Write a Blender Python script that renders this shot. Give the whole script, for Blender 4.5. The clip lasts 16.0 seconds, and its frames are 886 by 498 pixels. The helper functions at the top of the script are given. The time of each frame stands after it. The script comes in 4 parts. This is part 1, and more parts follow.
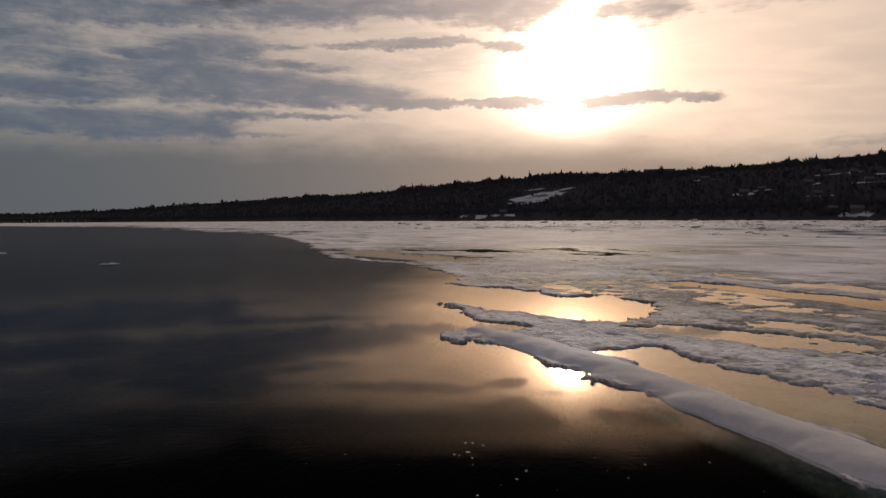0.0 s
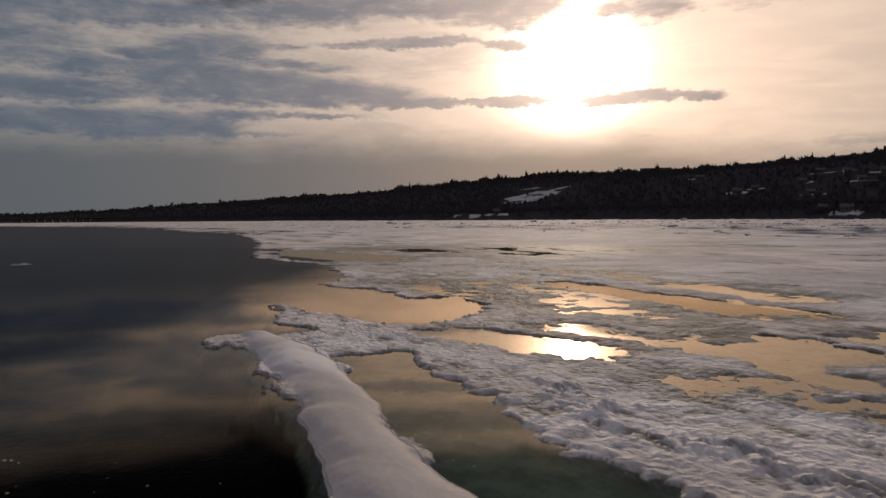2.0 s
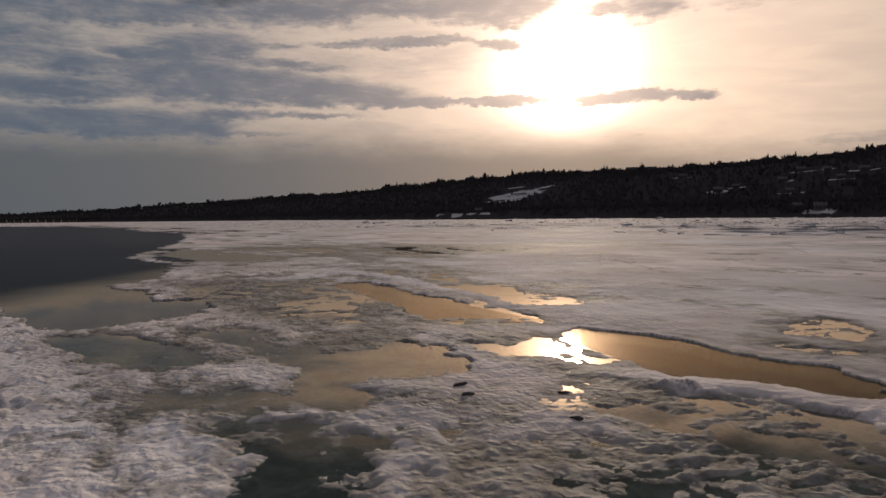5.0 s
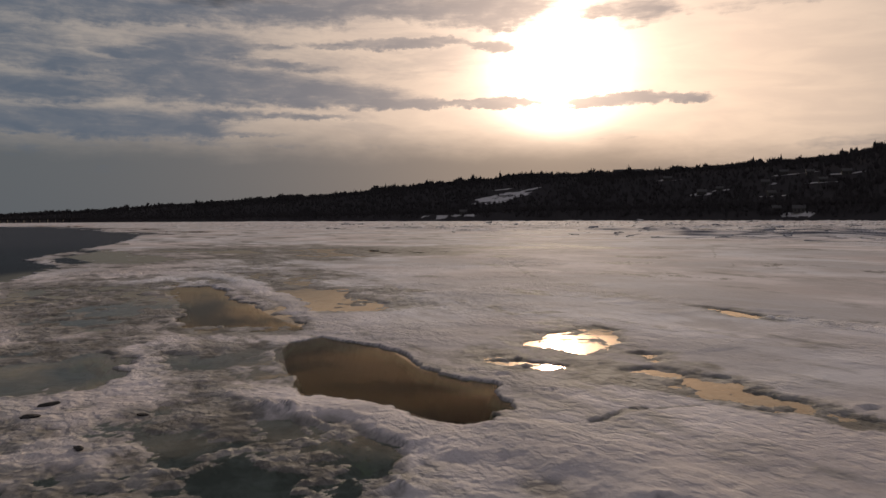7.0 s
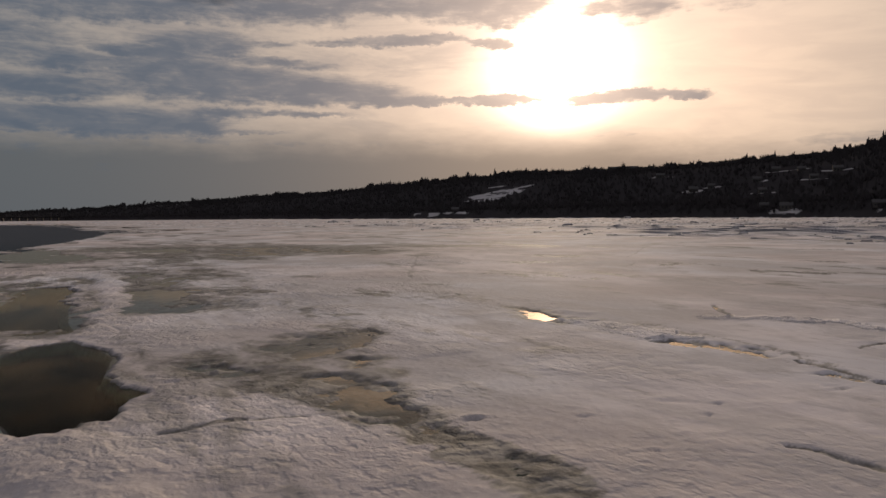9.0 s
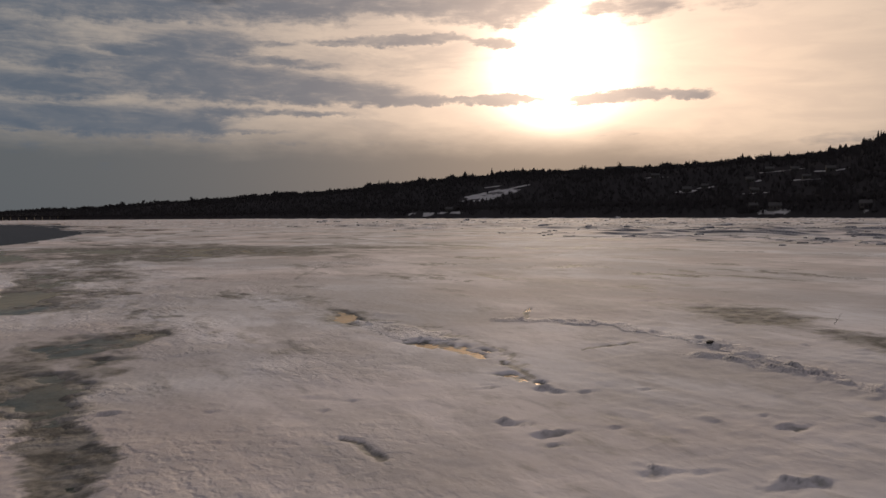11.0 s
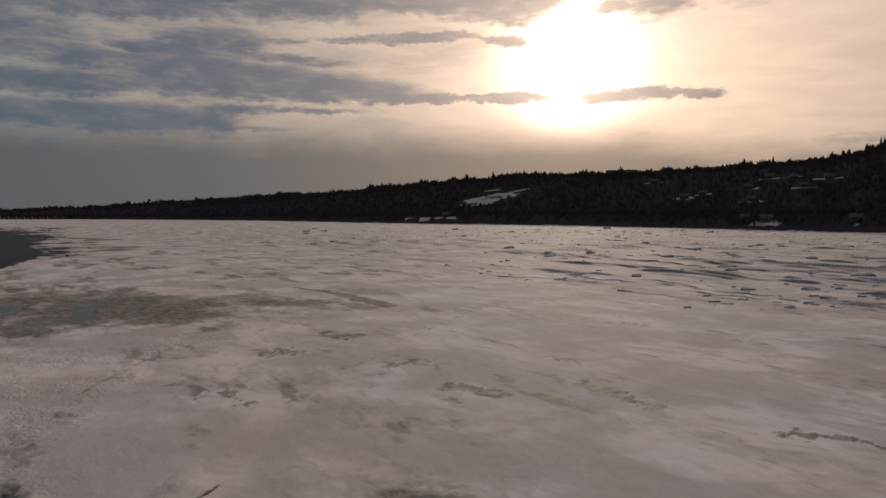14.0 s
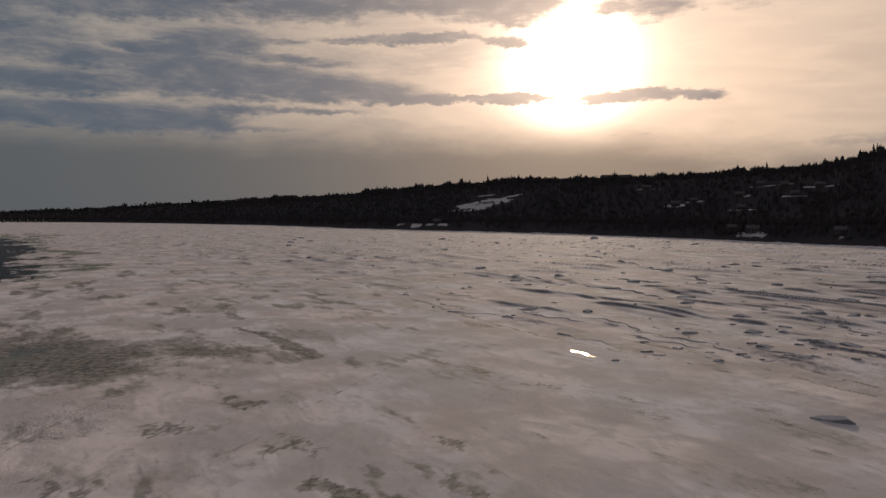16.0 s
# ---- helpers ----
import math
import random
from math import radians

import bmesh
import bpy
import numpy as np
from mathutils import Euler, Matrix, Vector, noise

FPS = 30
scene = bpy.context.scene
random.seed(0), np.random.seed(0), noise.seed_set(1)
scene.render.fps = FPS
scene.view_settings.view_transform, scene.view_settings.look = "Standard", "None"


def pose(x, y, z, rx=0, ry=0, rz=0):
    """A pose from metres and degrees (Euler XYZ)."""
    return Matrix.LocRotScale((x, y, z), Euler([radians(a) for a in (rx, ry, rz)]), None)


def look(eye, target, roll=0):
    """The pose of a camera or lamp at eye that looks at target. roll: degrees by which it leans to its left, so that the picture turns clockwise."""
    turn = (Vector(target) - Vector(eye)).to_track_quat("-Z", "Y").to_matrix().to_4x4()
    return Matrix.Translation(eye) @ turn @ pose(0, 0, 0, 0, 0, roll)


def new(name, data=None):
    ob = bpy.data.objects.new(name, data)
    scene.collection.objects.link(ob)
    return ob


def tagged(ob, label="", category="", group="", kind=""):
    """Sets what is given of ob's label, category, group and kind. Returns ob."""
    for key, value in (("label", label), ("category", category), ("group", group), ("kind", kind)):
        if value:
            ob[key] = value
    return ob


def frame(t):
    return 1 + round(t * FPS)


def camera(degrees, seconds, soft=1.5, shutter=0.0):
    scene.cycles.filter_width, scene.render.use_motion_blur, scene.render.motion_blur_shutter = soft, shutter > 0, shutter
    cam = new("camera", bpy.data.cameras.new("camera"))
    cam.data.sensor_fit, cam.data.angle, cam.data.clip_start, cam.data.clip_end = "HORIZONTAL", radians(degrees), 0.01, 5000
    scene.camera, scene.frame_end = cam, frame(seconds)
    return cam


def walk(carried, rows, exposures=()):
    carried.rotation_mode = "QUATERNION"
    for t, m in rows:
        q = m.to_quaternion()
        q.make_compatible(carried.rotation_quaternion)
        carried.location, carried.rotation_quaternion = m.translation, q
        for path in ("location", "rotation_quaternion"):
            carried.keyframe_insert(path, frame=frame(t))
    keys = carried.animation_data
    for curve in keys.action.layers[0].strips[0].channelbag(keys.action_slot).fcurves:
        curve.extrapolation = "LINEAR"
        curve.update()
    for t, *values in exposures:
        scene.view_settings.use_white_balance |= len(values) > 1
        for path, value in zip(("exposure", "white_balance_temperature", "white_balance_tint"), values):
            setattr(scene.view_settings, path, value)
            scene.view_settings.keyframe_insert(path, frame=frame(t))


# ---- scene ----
cam = camera(66.0, 16.0)
PATH = [
    (0, (4.887, 1.407, 4.545), (5.086, 3.395, 4.452), -0.5),
    (0.5, (6.959, 1.371, 4.486), (7.154, 3.359, 4.394), -0.5),
    (1, (9.195, 1.434, 4.437), (9.386, 3.422, 4.344), -0.6),
    (1.5, (11.41, 1.477, 4.438), (11.601, 3.465, 4.345), -0.6),
    (2, (13.637, 1.531, 4.472), (13.831, 3.52, 4.377), -0.6),
    (2.5, (15.9, 1.665, 4.387), (16.093, 3.654, 4.292), -0.7),
    (3, (18.153, 1.914, 4.279), (18.347, 3.902, 4.184), -0.7),
    (3.5, (20.302, 1.96, 4.281), (20.498, 3.948, 4.185), -0.6),
    (4, (22.434, 2.018, 4.269), (22.633, 4.006, 4.172), -0.6),
    (4.5, (24.536, 2.088, 4.239), (24.74, 4.075, 4.143), -0.7),
    (5, (26.633, 2.131, 4.242), (26.844, 4.117, 4.145), -0.7),
    (5.2, (27.44, 2.179, 4.263), (27.658, 4.165, 4.163), -0.7),
    (7.3, (37.156, 2.84, 4.141), (37.387, 4.824, 4.049), -0.5),
    (7.5, (38.001, 2.77, 4.192), (38.231, 4.754, 4.095), -0.5),
    (8, (40.074, 2.567, 4.183), (40.305, 4.551, 4.085), -0.5),
    (8.5, (42.145, 2.433, 4.186), (42.378, 4.417, 4.087), -0.5),
    (9, (44.23, 2.421, 4.188), (44.461, 4.405, 4.088), -0.6),
    (9.2, (45.152, 2.487, 4.238), (45.373, 4.472, 4.132), -0.6),
    (11.3, (53.415, 0.095, 4.414), (53.642, 2.079, 4.313), -0.5),
    (11.5, (54.336, 0.152, 4.432), (54.561, 2.136, 4.33), -0.4),
    (12, (56.689, 0.255, 5.284), (56.908, 2.24, 5.179), -0.4),
    (12.5, (59.17, 0.378, 6.933), (59.383, 2.364, 6.829), -0.4),
    (13, (61.721, 0.663, 8.6), (61.929, 2.649, 8.495), -0.4),
    (13.5, (64.273, 0.786, 10.3), (64.474, 2.773, 10.194), -0.3),
    (14, (66.576, 1.343, 11.821), (66.774, 3.33, 11.714), -0.2),
    (14.5, (68.936, 1.862, 13.326), (69.132, 3.85, 13.22), -0.1),
    (15, (71.046, 2.01, 14.71), (71.242, 3.997, 14.605), -0.2),
    (15.5, (73.443, 2.056, 16.315), (73.64, 4.043, 16.209), -0.2),
    (16, (75.783, 1.893, 17.912), (75.981, 3.88, 17.807), -0.1),
]
walk(cam, [(t, look(eye, target, roll)) for t, eye, target, roll in PATH],
     [(0, 0.0, 6500, 12), (8, 0.0, 6600, 11.5), (11.5, 0.0, 6650, 11), (16, -0.12, 6650, 11)])


# ---------------------------------------------------------------- sky and sun
SUN = Vector((0.2738, 0.9399, 0.2040)).normalized()
SUN_AZ, SUN_EL = math.atan2(SUN.x, SUN.y), math.asin(SUN.z)


class Nodes:
    """Small helper round a node tree."""

    def __init__(self, tree):
        self.tree = tree
        tree.nodes.clear()

    def add(self, kind, **values):
        node = self.tree.nodes.new(kind)
        for key, value in values.items():
            setattr(node, key, value)
        return node

    def put(self, socket, value):
        if isinstance(value, bpy.types.NodeSocket):
            self.tree.links.new(value, socket)
        elif value is not None:
            socket.default_value = value

    def math(self, op, a, b=None, c=None, clamp=False):
        node = self.add("ShaderNodeMath", operation=op, use_clamp=clamp)
        for socket, value in zip(node.inputs, (a, b, c)):
            self.put(socket, value)
        return node.outputs[0]

    def ramp(self, value, low, high, out_low=0.0, out_high=1.0, smooth=True):
        node = self.add("ShaderNodeMapRange", interpolation_type="SMOOTHSTEP" if smooth else "LINEAR")
        for socket, v in zip(node.inputs, (value, low, high, out_low, out_high)):
            self.put(socket, v)
        return node.outputs[0]

    def mix(self, factor, a, b, blend="MIX"):
        node = self.add("ShaderNodeMix", data_type="RGBA", blend_type=blend)
        self.put(node.inputs[0], factor)
        for socket, v in ((node.inputs[6], a), (node.inputs[7], b)):
            self.put(socket, (*v, 1.0) if isinstance(v, tuple) and len(v) == 3 else v)
        return node.outputs[2]

    def noise(self, vector, scale, detail=4.0, rough=0.5, distort=0.0):
        node = self.add("ShaderNodeTexNoise")
        self.put(node.inputs["Vector"], vector)
        for key, v in (("Scale", scale), ("Detail", detail), ("Roughness", rough), ("Distortion", distort)):
            self.put(node.inputs[key], v)
        return node.outputs[0]

    def vector(self, x, y, z):
        node = self.add("ShaderNodeCombineXYZ")
        for socket, v in zip(node.inputs, (x, y, z)):
            self.put(socket, v)
        return node.outputs[0]


world = bpy.data.worlds.new("evening_sky")
scene.world = world
world.use_nodes = True
n = Nodes(world.node_tree)
coords = n.add("ShaderNodeTexCoord").outputs["Generated"]
split = n.add("ShaderNodeSeparateXYZ")
n.put(split.inputs[0], coords)
# azimuth from the sun and elevation, in degrees
azimuth = n.math("MULTIPLY", n.math("SUBTRACT", n.math("ARCTAN2", split.outputs[0], split.outputs[1]), SUN_AZ), 57.2958)
elevation = n.math("MULTIPLY", n.math("ARCSINE", split.outputs[2]), 57.2958)
# billows drawn out along the horizon
plane = n.vector(azimuth, n.math("MULTIPLY", elevation, 3.0), 0.0)
wisp = n.math("SUBTRACT", n.noise(plane, 0.16, 7.0, 0.58), 0.5)
billow = n.math("SUBTRACT", n.noise(plane, 0.30, 6.0, 0.54, 0.35), 0.5)
feather = n.math("SUBTRACT", n.noise(n.vector(azimuth, n.math("MULTIPLY", elevation, 6.0), 7.0), 0.55, 5.0, 0.55, 0.8), 0.5)
crumb = n.math("SUBTRACT", n.noise(n.vector(azimuth, n.math("MULTIPLY", elevation, 1.6), 4.0), 1.25, 5.0, 0.6, 0.4), 0.5)
az = n.math("ADD", azimuth, n.math("MULTIPLY", wisp, 4.5))
el = n.math("ADD", elevation, n.math("ADD", n.math("MULTIPLY", wisp, 0.7), n.math("ADD", n.math("MULTIPLY", billow, 0.9), n.math("MULTIPLY", crumb, 0.75))))

# long cloud banks: azimuth and elevation of the middle, half-length, half-depth, density
BANKS = [
    (-37.8, 15.3, 6.3, 0.84, 0.78), (-25.7, 16.1, 9.9, 1.03, 0.85), (-14.3, 16.9, 10.6, 0.84, 0.9), (-6.0, 16.2, 4.6, 1.06, 0.95), (5.3, 16.1, 3.0, 0.73, 0.9), (6.2, 15.1, 1.9, 0.49, 0.6),
    (13.9, 15.5, 5.8, 0.47, 0.5), (-42.5, 13.4, 1.8, 2.24, 0.55), (-28.3, 13.3, 3.2, 0.92, 1.0), (-33.3, 12.6, 2.4, 0.41, 0.75), (-37.9, 11.4, 4.1, 0.56, 0.74), (-30.9, 11.8, 3.1, 0.75, 0.9),
    (-24.0, 12.2, 2.0, 0.39, 0.8), (-20.7, 12.1, 2.7, 0.35, 0.62), (-25.0, 10.3, 9.2, 1.09, 1.05), (-17.3, 9.7, 5.1, 0.76, 1.0), (-11.6, 9.3, 3.3, 0.36, 1.0), (-40.2, 9.4, 4.6, 0.67, 0.88),
    (-35.0, 7.2, 7.2, 0.84, 1.05), (-41.3, 7.2, 3.5, 0.79, 0.95), (-26.8, 8.2, 2.8, 0.40, 0.9),
]
BANKS += [
    (-21.0, 8.3, 2.5, 0.27, 0.75), (-18.0, 8.2, 1.9, 0.23, 0.65), (-13.0, 14.1, 4.2, 0.35, 0.95), (-17.2, 13.8, 3.5, 0.26, 0.72),
    (-10.9, 14.2, 2.6, 0.43, 0.92), (-6.9, 13.9, 1.0, 0.26, 0.8), (-4.7, 13.9, 1.7, 0.48, 0.95), (-4.4, 9.35, 3.2, 0.45, 1.05), (3.8, 9.2, 3.1, 0.57, 1.08),
    (6.2, 9.6, 1.3, 0.35, 0.95), (8.3, 9.3, 1.6, 0.39, 1.0), (10.5, 9.15, 1.5, 0.34, 0.95), (-1.1, 14.5, 0.9, 0.21, 0.7), (-23.1, 13.6, 1.3, 0.30, 0.6), (-18.3, 6.0, 9.2, 0.23, 0.42),
    (-24.2, 6.8, 3.1, 0.18, 0.55), (4.5, 6.4, 1.8, 0.18, 0.45), (20.6, 5.2, 3.1, 0.56, 0.45), (-43.0, 11.5, 4.0, 4.0, 0.36), (-8.2, 9.3, 2.6, 0.34, 0.95), (-38.0, 11.0, 12.0, 5.2, 0.52), (-24.0, 12.6, 6.5, 2.2, 0.26),
]
clear_gap = None
for a, e, half, depth, dense in BANKS:
    u = n.math("DIVIDE", n.math("SUBTRACT", az, a), (half * 1.12 if half > 3.5 else half * 1.05))
    v = n.math("DIVIDE", n.math("SUBTRACT", el, e), (depth * 1.1 if half > 3.5 else depth * 0.95))
    r = n.math("ADD", n.math("MULTIPLY", u, u), n.math("MULTIPLY", v, v))
    d = n.ramp(r, 2.4, 0.0, 1.0, 1.0 - 0.93 * dense)
    clear_gap = d if clear_gap is None else n.math("MULTIPLY", clear_gap, d)
cloud = n.math("SUBTRACT", 1.0, clear_gap)
cloud = n.math("ADD", cloud, n.math("MULTIPLY", crumb, 0.26))
cloud = n.math("ADD", cloud, n.math("ADD", n.math("MULTIPLY", billow, 0.85), n.math("MULTIPLY", feather, 0.50)))
# thinner streaks between the banks, above the smooth haze
streak = n.noise(n.vector(azimuth, n.math("MULTIPLY", elevation, 5.0), 3.0), 0.10, 7.0, 0.62, 0.3)
streak = n.math("MULTIPLY", n.ramp(streak, 0.46, 0.66, 0.0, 0.40), n.math("MULTIPLY", n.ramp(elevation, 5.0, 9.0), n.ramp(azimuth, 2.0, -12.0, 0.15, 1.0)))
cloud = n.math("MAXIMUM", n.ramp(cloud, 0.22, 1.02), streak)
# a closed dark deck, mostly above the view, added to darken reflections; lower away from the sun
lower = n.math("ADD", n.ramp(azimuth, -12.0, -28.0, 0.0, 1.6), n.ramp(azimuth, 3.0, 13.0, 0.0, 2.0))
deck = n.ramp(n.math("ADD", n.math("ADD", elevation, lower), n.math("MULTIPLY", wisp, 6.0)), 17.6, 20.6, 0.0, 1.0)
cloud = n.math("MAXIMUM", cloud, deck)

# brightness round the veiled sun
du = n.math("MULTIPLY", azimuth, math.cos(SUN_EL))
dv = n.math("SUBTRACT", elevation, math.degrees(SUN_EL))
from_sun = n.math("SQRT", n.math("ADD", n.math("MULTIPLY", du, du), n.math("MULTIPLY", dv, dv)))
core = n.math("EXPONENT", n.math("DIVIDE", from_sun, -1.5))
near = n.math("EXPONENT", n.math("DIVIDE", from_sun, -9.0))
# the clearer, brighter part of the sky lies beyond the sun
dw = n.math("SUBTRACT", du, 5.0)
from_clear = n.math("SQRT", n.math("ADD", n.math("MULTIPLY", dw, dw), n.math("MULTIPLY", dv, dv)))
wide = n.math("EXPONENT", n.math("MULTIPLY", n.math("POWER", n.math("DIVIDE", from_clear, 26.0), 1.7), -1.0))

clear = n.add("ShaderNodeTexSky", sky_type="NISHITA")
clear.sun_disc, clear.sun_elevation, clear.sun_rotation, clear.dust_density = False, SUN_EL, SUN_AZ, 3.0
veil = n.mix(wide, (0.270, 0.258, 0.246), (0.90, 0.66, 0.49))
cirrus = n.noise(n.vector(n.math("ADD", azimuth, n.math("MULTIPLY", elevation, 1.6)), n.math("MULTIPLY", elevation, 4.0), 11.0), 0.17, 6.0, 0.58, 0.6)
veil = n.mix(1.0, veil, n.mix(n.ramp(cirrus, 0.34, 0.66), (0.95, 0.955, 0.96), (1.07, 1.07, 1.05)), "MULTIPLY")
# the haze lies lower on the clear side of the sun
haze = n.math("ADD", n.math("ADD", elevation, n.math("MULTIPLY", wisp, 3.0)), n.ramp(azimuth, 1.0, 16.0, 0.0, 2.0))
veil = n.mix(n.ramp(haze, 4.2, 8.6), n.mix(wide, (0.094, 0.112, 0.127), (0.30, 0.232, 0.190)), veil)
veil = n.mix(n.ramp(elevation, 9.0, 22.0, 0.0, 0.5), veil, n.mix(wide, (0.27, 0.27, 0.28), (0.90, 0.72, 0.59)))
dark = n.mix(near, (0.092, 0.120, 0.160), (0.40, 0.310, 0.26))
dark = n.mix(n.ramp(billow, -0.06, 0.14, 0.22, 0.0), dark, n.mix(near, (0.18, 0.19, 0.21), (0.55, 0.43, 0.37)))
dark = n.mix(deck, dark, (0.028, 0.032, 0.038))
# overhead and behind, the dark cloud gives way to unseen paler sky, added to light the ice
dark = n.mix(n.ramp(n.math("SUBTRACT", elevation, n.math("MULTIPLY", split.outputs[1], 20.0)), 14.0, 45.0), dark, (0.196, 0.184, 0.206))
sky = n.mix(cloud, veil, dark)
sky = n.mix(1.0, sky, n.mix(n.math("MULTIPLY", near, n.math("MULTIPLY", n.ramp(elevation, 4.0, 9.5, 0.15, 1.0), n.ramp(deck, 0.0, 1.0, 1.0, 0.3))), (0.0, 0.0, 0.0), (0.72, 0.53, 0.41)), "ADD")
shine = n.math("MULTIPLY", core, n.ramp(cloud, 0.8, 0.1, 0.05, 1.0))
# haze low over the hills takes the light away
shine = n.math("MULTIPLY", shine, n.ramp(elevation, 3.5, 8.5, 0.06, 1.0))
glow = n.add("ShaderNodeVectorMath", operation="SCALE")
glow.inputs[0].default_value = (25.0, 19.0, 14.2)
n.put(glow.inputs["Scale"], shine)
sky = n.mix(1.0, sky, glow.outputs[0], "ADD")
faint = n.add("ShaderNodeVectorMath", operation="SCALE")
n.put(faint.inputs[0], clear.outputs[0])
faint.inputs["Scale"].default_value = 0.0008
sky = n.mix(1.0, sky, faint.outputs[0], "ADD")
back = n.add("ShaderNodeBackground")
n.put(back.inputs[0], sky)
back.inputs[1].default_value = 1.0
n.put(n.add("ShaderNodeOutputWorld").inputs[0], back.outputs[0])

sun_data = bpy.data.lights.new("sun", "SUN")
sun_data.energy, sun_data.angle, sun_data.color = 1.75, radians(3.0), (1.0, 0.80, 0.60)
sun = new("sun", sun_data)
sun.matrix_world = look((0, 0, 300), Vector((0, 0, 300)) - SUN)
scene.view_settings.exposure = 0.0


# ---------------------------------------------------------------- materials
def material(name):
    mat = bpy.data.materials.new(name)
    mat.use_nodes = True
    return mat, Nodes(mat.node_tree)


def finish(nodes, shader):
    nodes.put(nodes.add("ShaderNodeOutputMaterial").inputs[0], shader)


def surface(nodes, color, rough=0.7, normal=None, spec=0.5, metal=0.0):
    s = nodes.add("ShaderNodeBsdfPrincipled")
    for key, v in (("Base Color", (*color, 1.0) if isinstance(color, tuple) else color), ("Roughness", rough), ("Normal", normal),
                   ("Specular IOR Level", spec), ("Metallic", metal)):
        if v is not None:
            nodes.put(s.inputs[key], v)
    return s.outputs[0]


def relief(nodes, height, strength, distance, normal=None):
    b = nodes.add("ShaderNodeBump")
    b.inputs["Strength"].default_value, b.inputs["Distance"].default_value = strength, distance
    nodes.put(b.inputs["Height"], height)
    if normal is not None:
        nodes.put(b.inputs["Normal"], normal)
    return b.outputs[0]


def ice_material():
    """Snow-covered river ice; grey and wet where the melt reaches it, green under shallow water, painted black with
    depth for the light lost in deep water.
    """
    mat, m = material("river_ice")
    geo = m.add("ShaderNodeNewGeometry")
    place = geo.outputs["Position"]
    xyz = m.add("ShaderNodeSeparateXYZ")
    m.put(xyz.inputs[0], place)
    x, y, z = xyz.outputs
    # coordinates along and across the drifted snow
    along = m.math("ADD", m.math("MULTIPLY", x, 0.14), m.math("MULTIPLY", y, -0.30))
    across = m.math("ADD", m.math("MULTIPLY", x, 0.91), m.math("MULTIPLY", y, 0.42))
    drift = m.vector(along, across, 0.0)
    wet = m.add("ShaderNodeAttribute", attribute_name="wet").outputs["Fac"]
    fine, mid, broad = m.noise(place, 7.0, 5.0, 0.65), m.noise(place, 1.1, 6.0, 0.65), m.noise(place, 0.10, 4.0, 0.55)
    comb, comb_b = m.noise(drift, 1.3, 7.0, 0.66, 0.4), m.noise(drift, 0.22, 6.0, 0.6, 0.5)
    blot = m.noise(m.vector(m.math("MULTIPLY", along, 2.0), across, 0.0), 0.33, 6.0, 0.62, 0.8)
    snow = m.mix(m.ramp(broad, 0.39, 0.61), (0.62, 0.592, 0.588), (0.88, 0.86, 0.87))
    hue = m.noise(place, 0.045, 3.0, 0.55)
    snow = m.mix(0.5, snow, m.mix(1.0, snow, m.mix(m.ramp(hue, 0.40, 0.60), (1.06, 0.97, 0.93), (0.95, 1.01, 1.07)), "MULTIPLY"))
    snow = m.mix(m.ramp(blot, 0.47, 0.64, 0.0, 0.6), snow, (0.55, 0.525, 0.515))
    snow = m.mix(m.ramp(comb_b, 0.52, 0.60, 0.0, 0.45), snow, (0.52, 0.495, 0.485))
    snow = m.mix(m.ramp(comb, 0.56, 0.66, 0.0, 0.45), snow, (0.52, 0.495, 0.485))
    snow = m.mix(m.ramp(fine, 0.42, 0.66, 0.0, 0.2), snow, (0.86, 0.84, 0.85))
    # steep faces coloured darker: shade of hummocks and rims put into the ice
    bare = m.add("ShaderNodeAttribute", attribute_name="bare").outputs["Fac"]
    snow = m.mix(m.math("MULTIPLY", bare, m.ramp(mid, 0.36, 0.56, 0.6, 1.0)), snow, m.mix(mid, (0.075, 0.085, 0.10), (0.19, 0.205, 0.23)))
    slush = m.mix(m.ramp(mid, 0.40, 0.60), (0.098, 0.098, 0.082), (0.32, 0.312, 0.288))
    soaked = m.math("ADD", wet, m.math("MULTIPLY", m.math("SUBTRACT", m.math("ADD", mid, comb), 1.0), 1.1))
    soaked = m.math("MULTIPLY", m.ramp(soaked, 0.16, 0.88), m.ramp(z, 0.16, 0.045, 0.0, 0.9))
    color = m.mix(soaked, snow, slush)
    green = m.mix(m.ramp(mid, 0.40, 0.60), (0.185, 0.222, 0.180), (0.29, 0.332, 0.285))
    pale = m.mix(m.ramp(mid, 0.40, 0.60), (0.185, 0.200, 0.200), (0.30, 0.318, 0.320))
    pale = m.mix(m.ramp(z, -0.08, -0.14), pale, green)
    color = m.mix(m.ramp(z, 0.015, -0.02), color, pale)
    # light lost in deep water, painted as black by depth
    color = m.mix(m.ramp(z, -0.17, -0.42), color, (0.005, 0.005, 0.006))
    rough = m.math("SUBTRACT", 0.88, m.math("MULTIPLY", soaked, 0.15))
    pits = m.ramp(m.noise(m.vector(m.math("MULTIPLY", along, 2.2), across, 5.0), 3.4, 2.0, 0.5), 0.30, 0.55)
    rough_snow = m.ramp(m.noise(place, 0.16, 3.0, 0.6), 0.40, 0.60, 0.15, 1.0)
    height = m.math("ADD", m.math("ADD", mid, m.math("MULTIPLY", comb, 0.6)), m.math("MULTIPLY", pits, 0.4))
    knob = m.add("ShaderNodeAttribute", attribute_name="knob").outputs["Fac"]
    cells = m.add("ShaderNodeTexVoronoi", feature="SMOOTH_F1")
    m.put(cells.inputs["Vector"], m.mix(0.22, place, m.add("ShaderNodeTexNoise").outputs["Color"]))
    cells.inputs["Scale"].default_value = 6.5
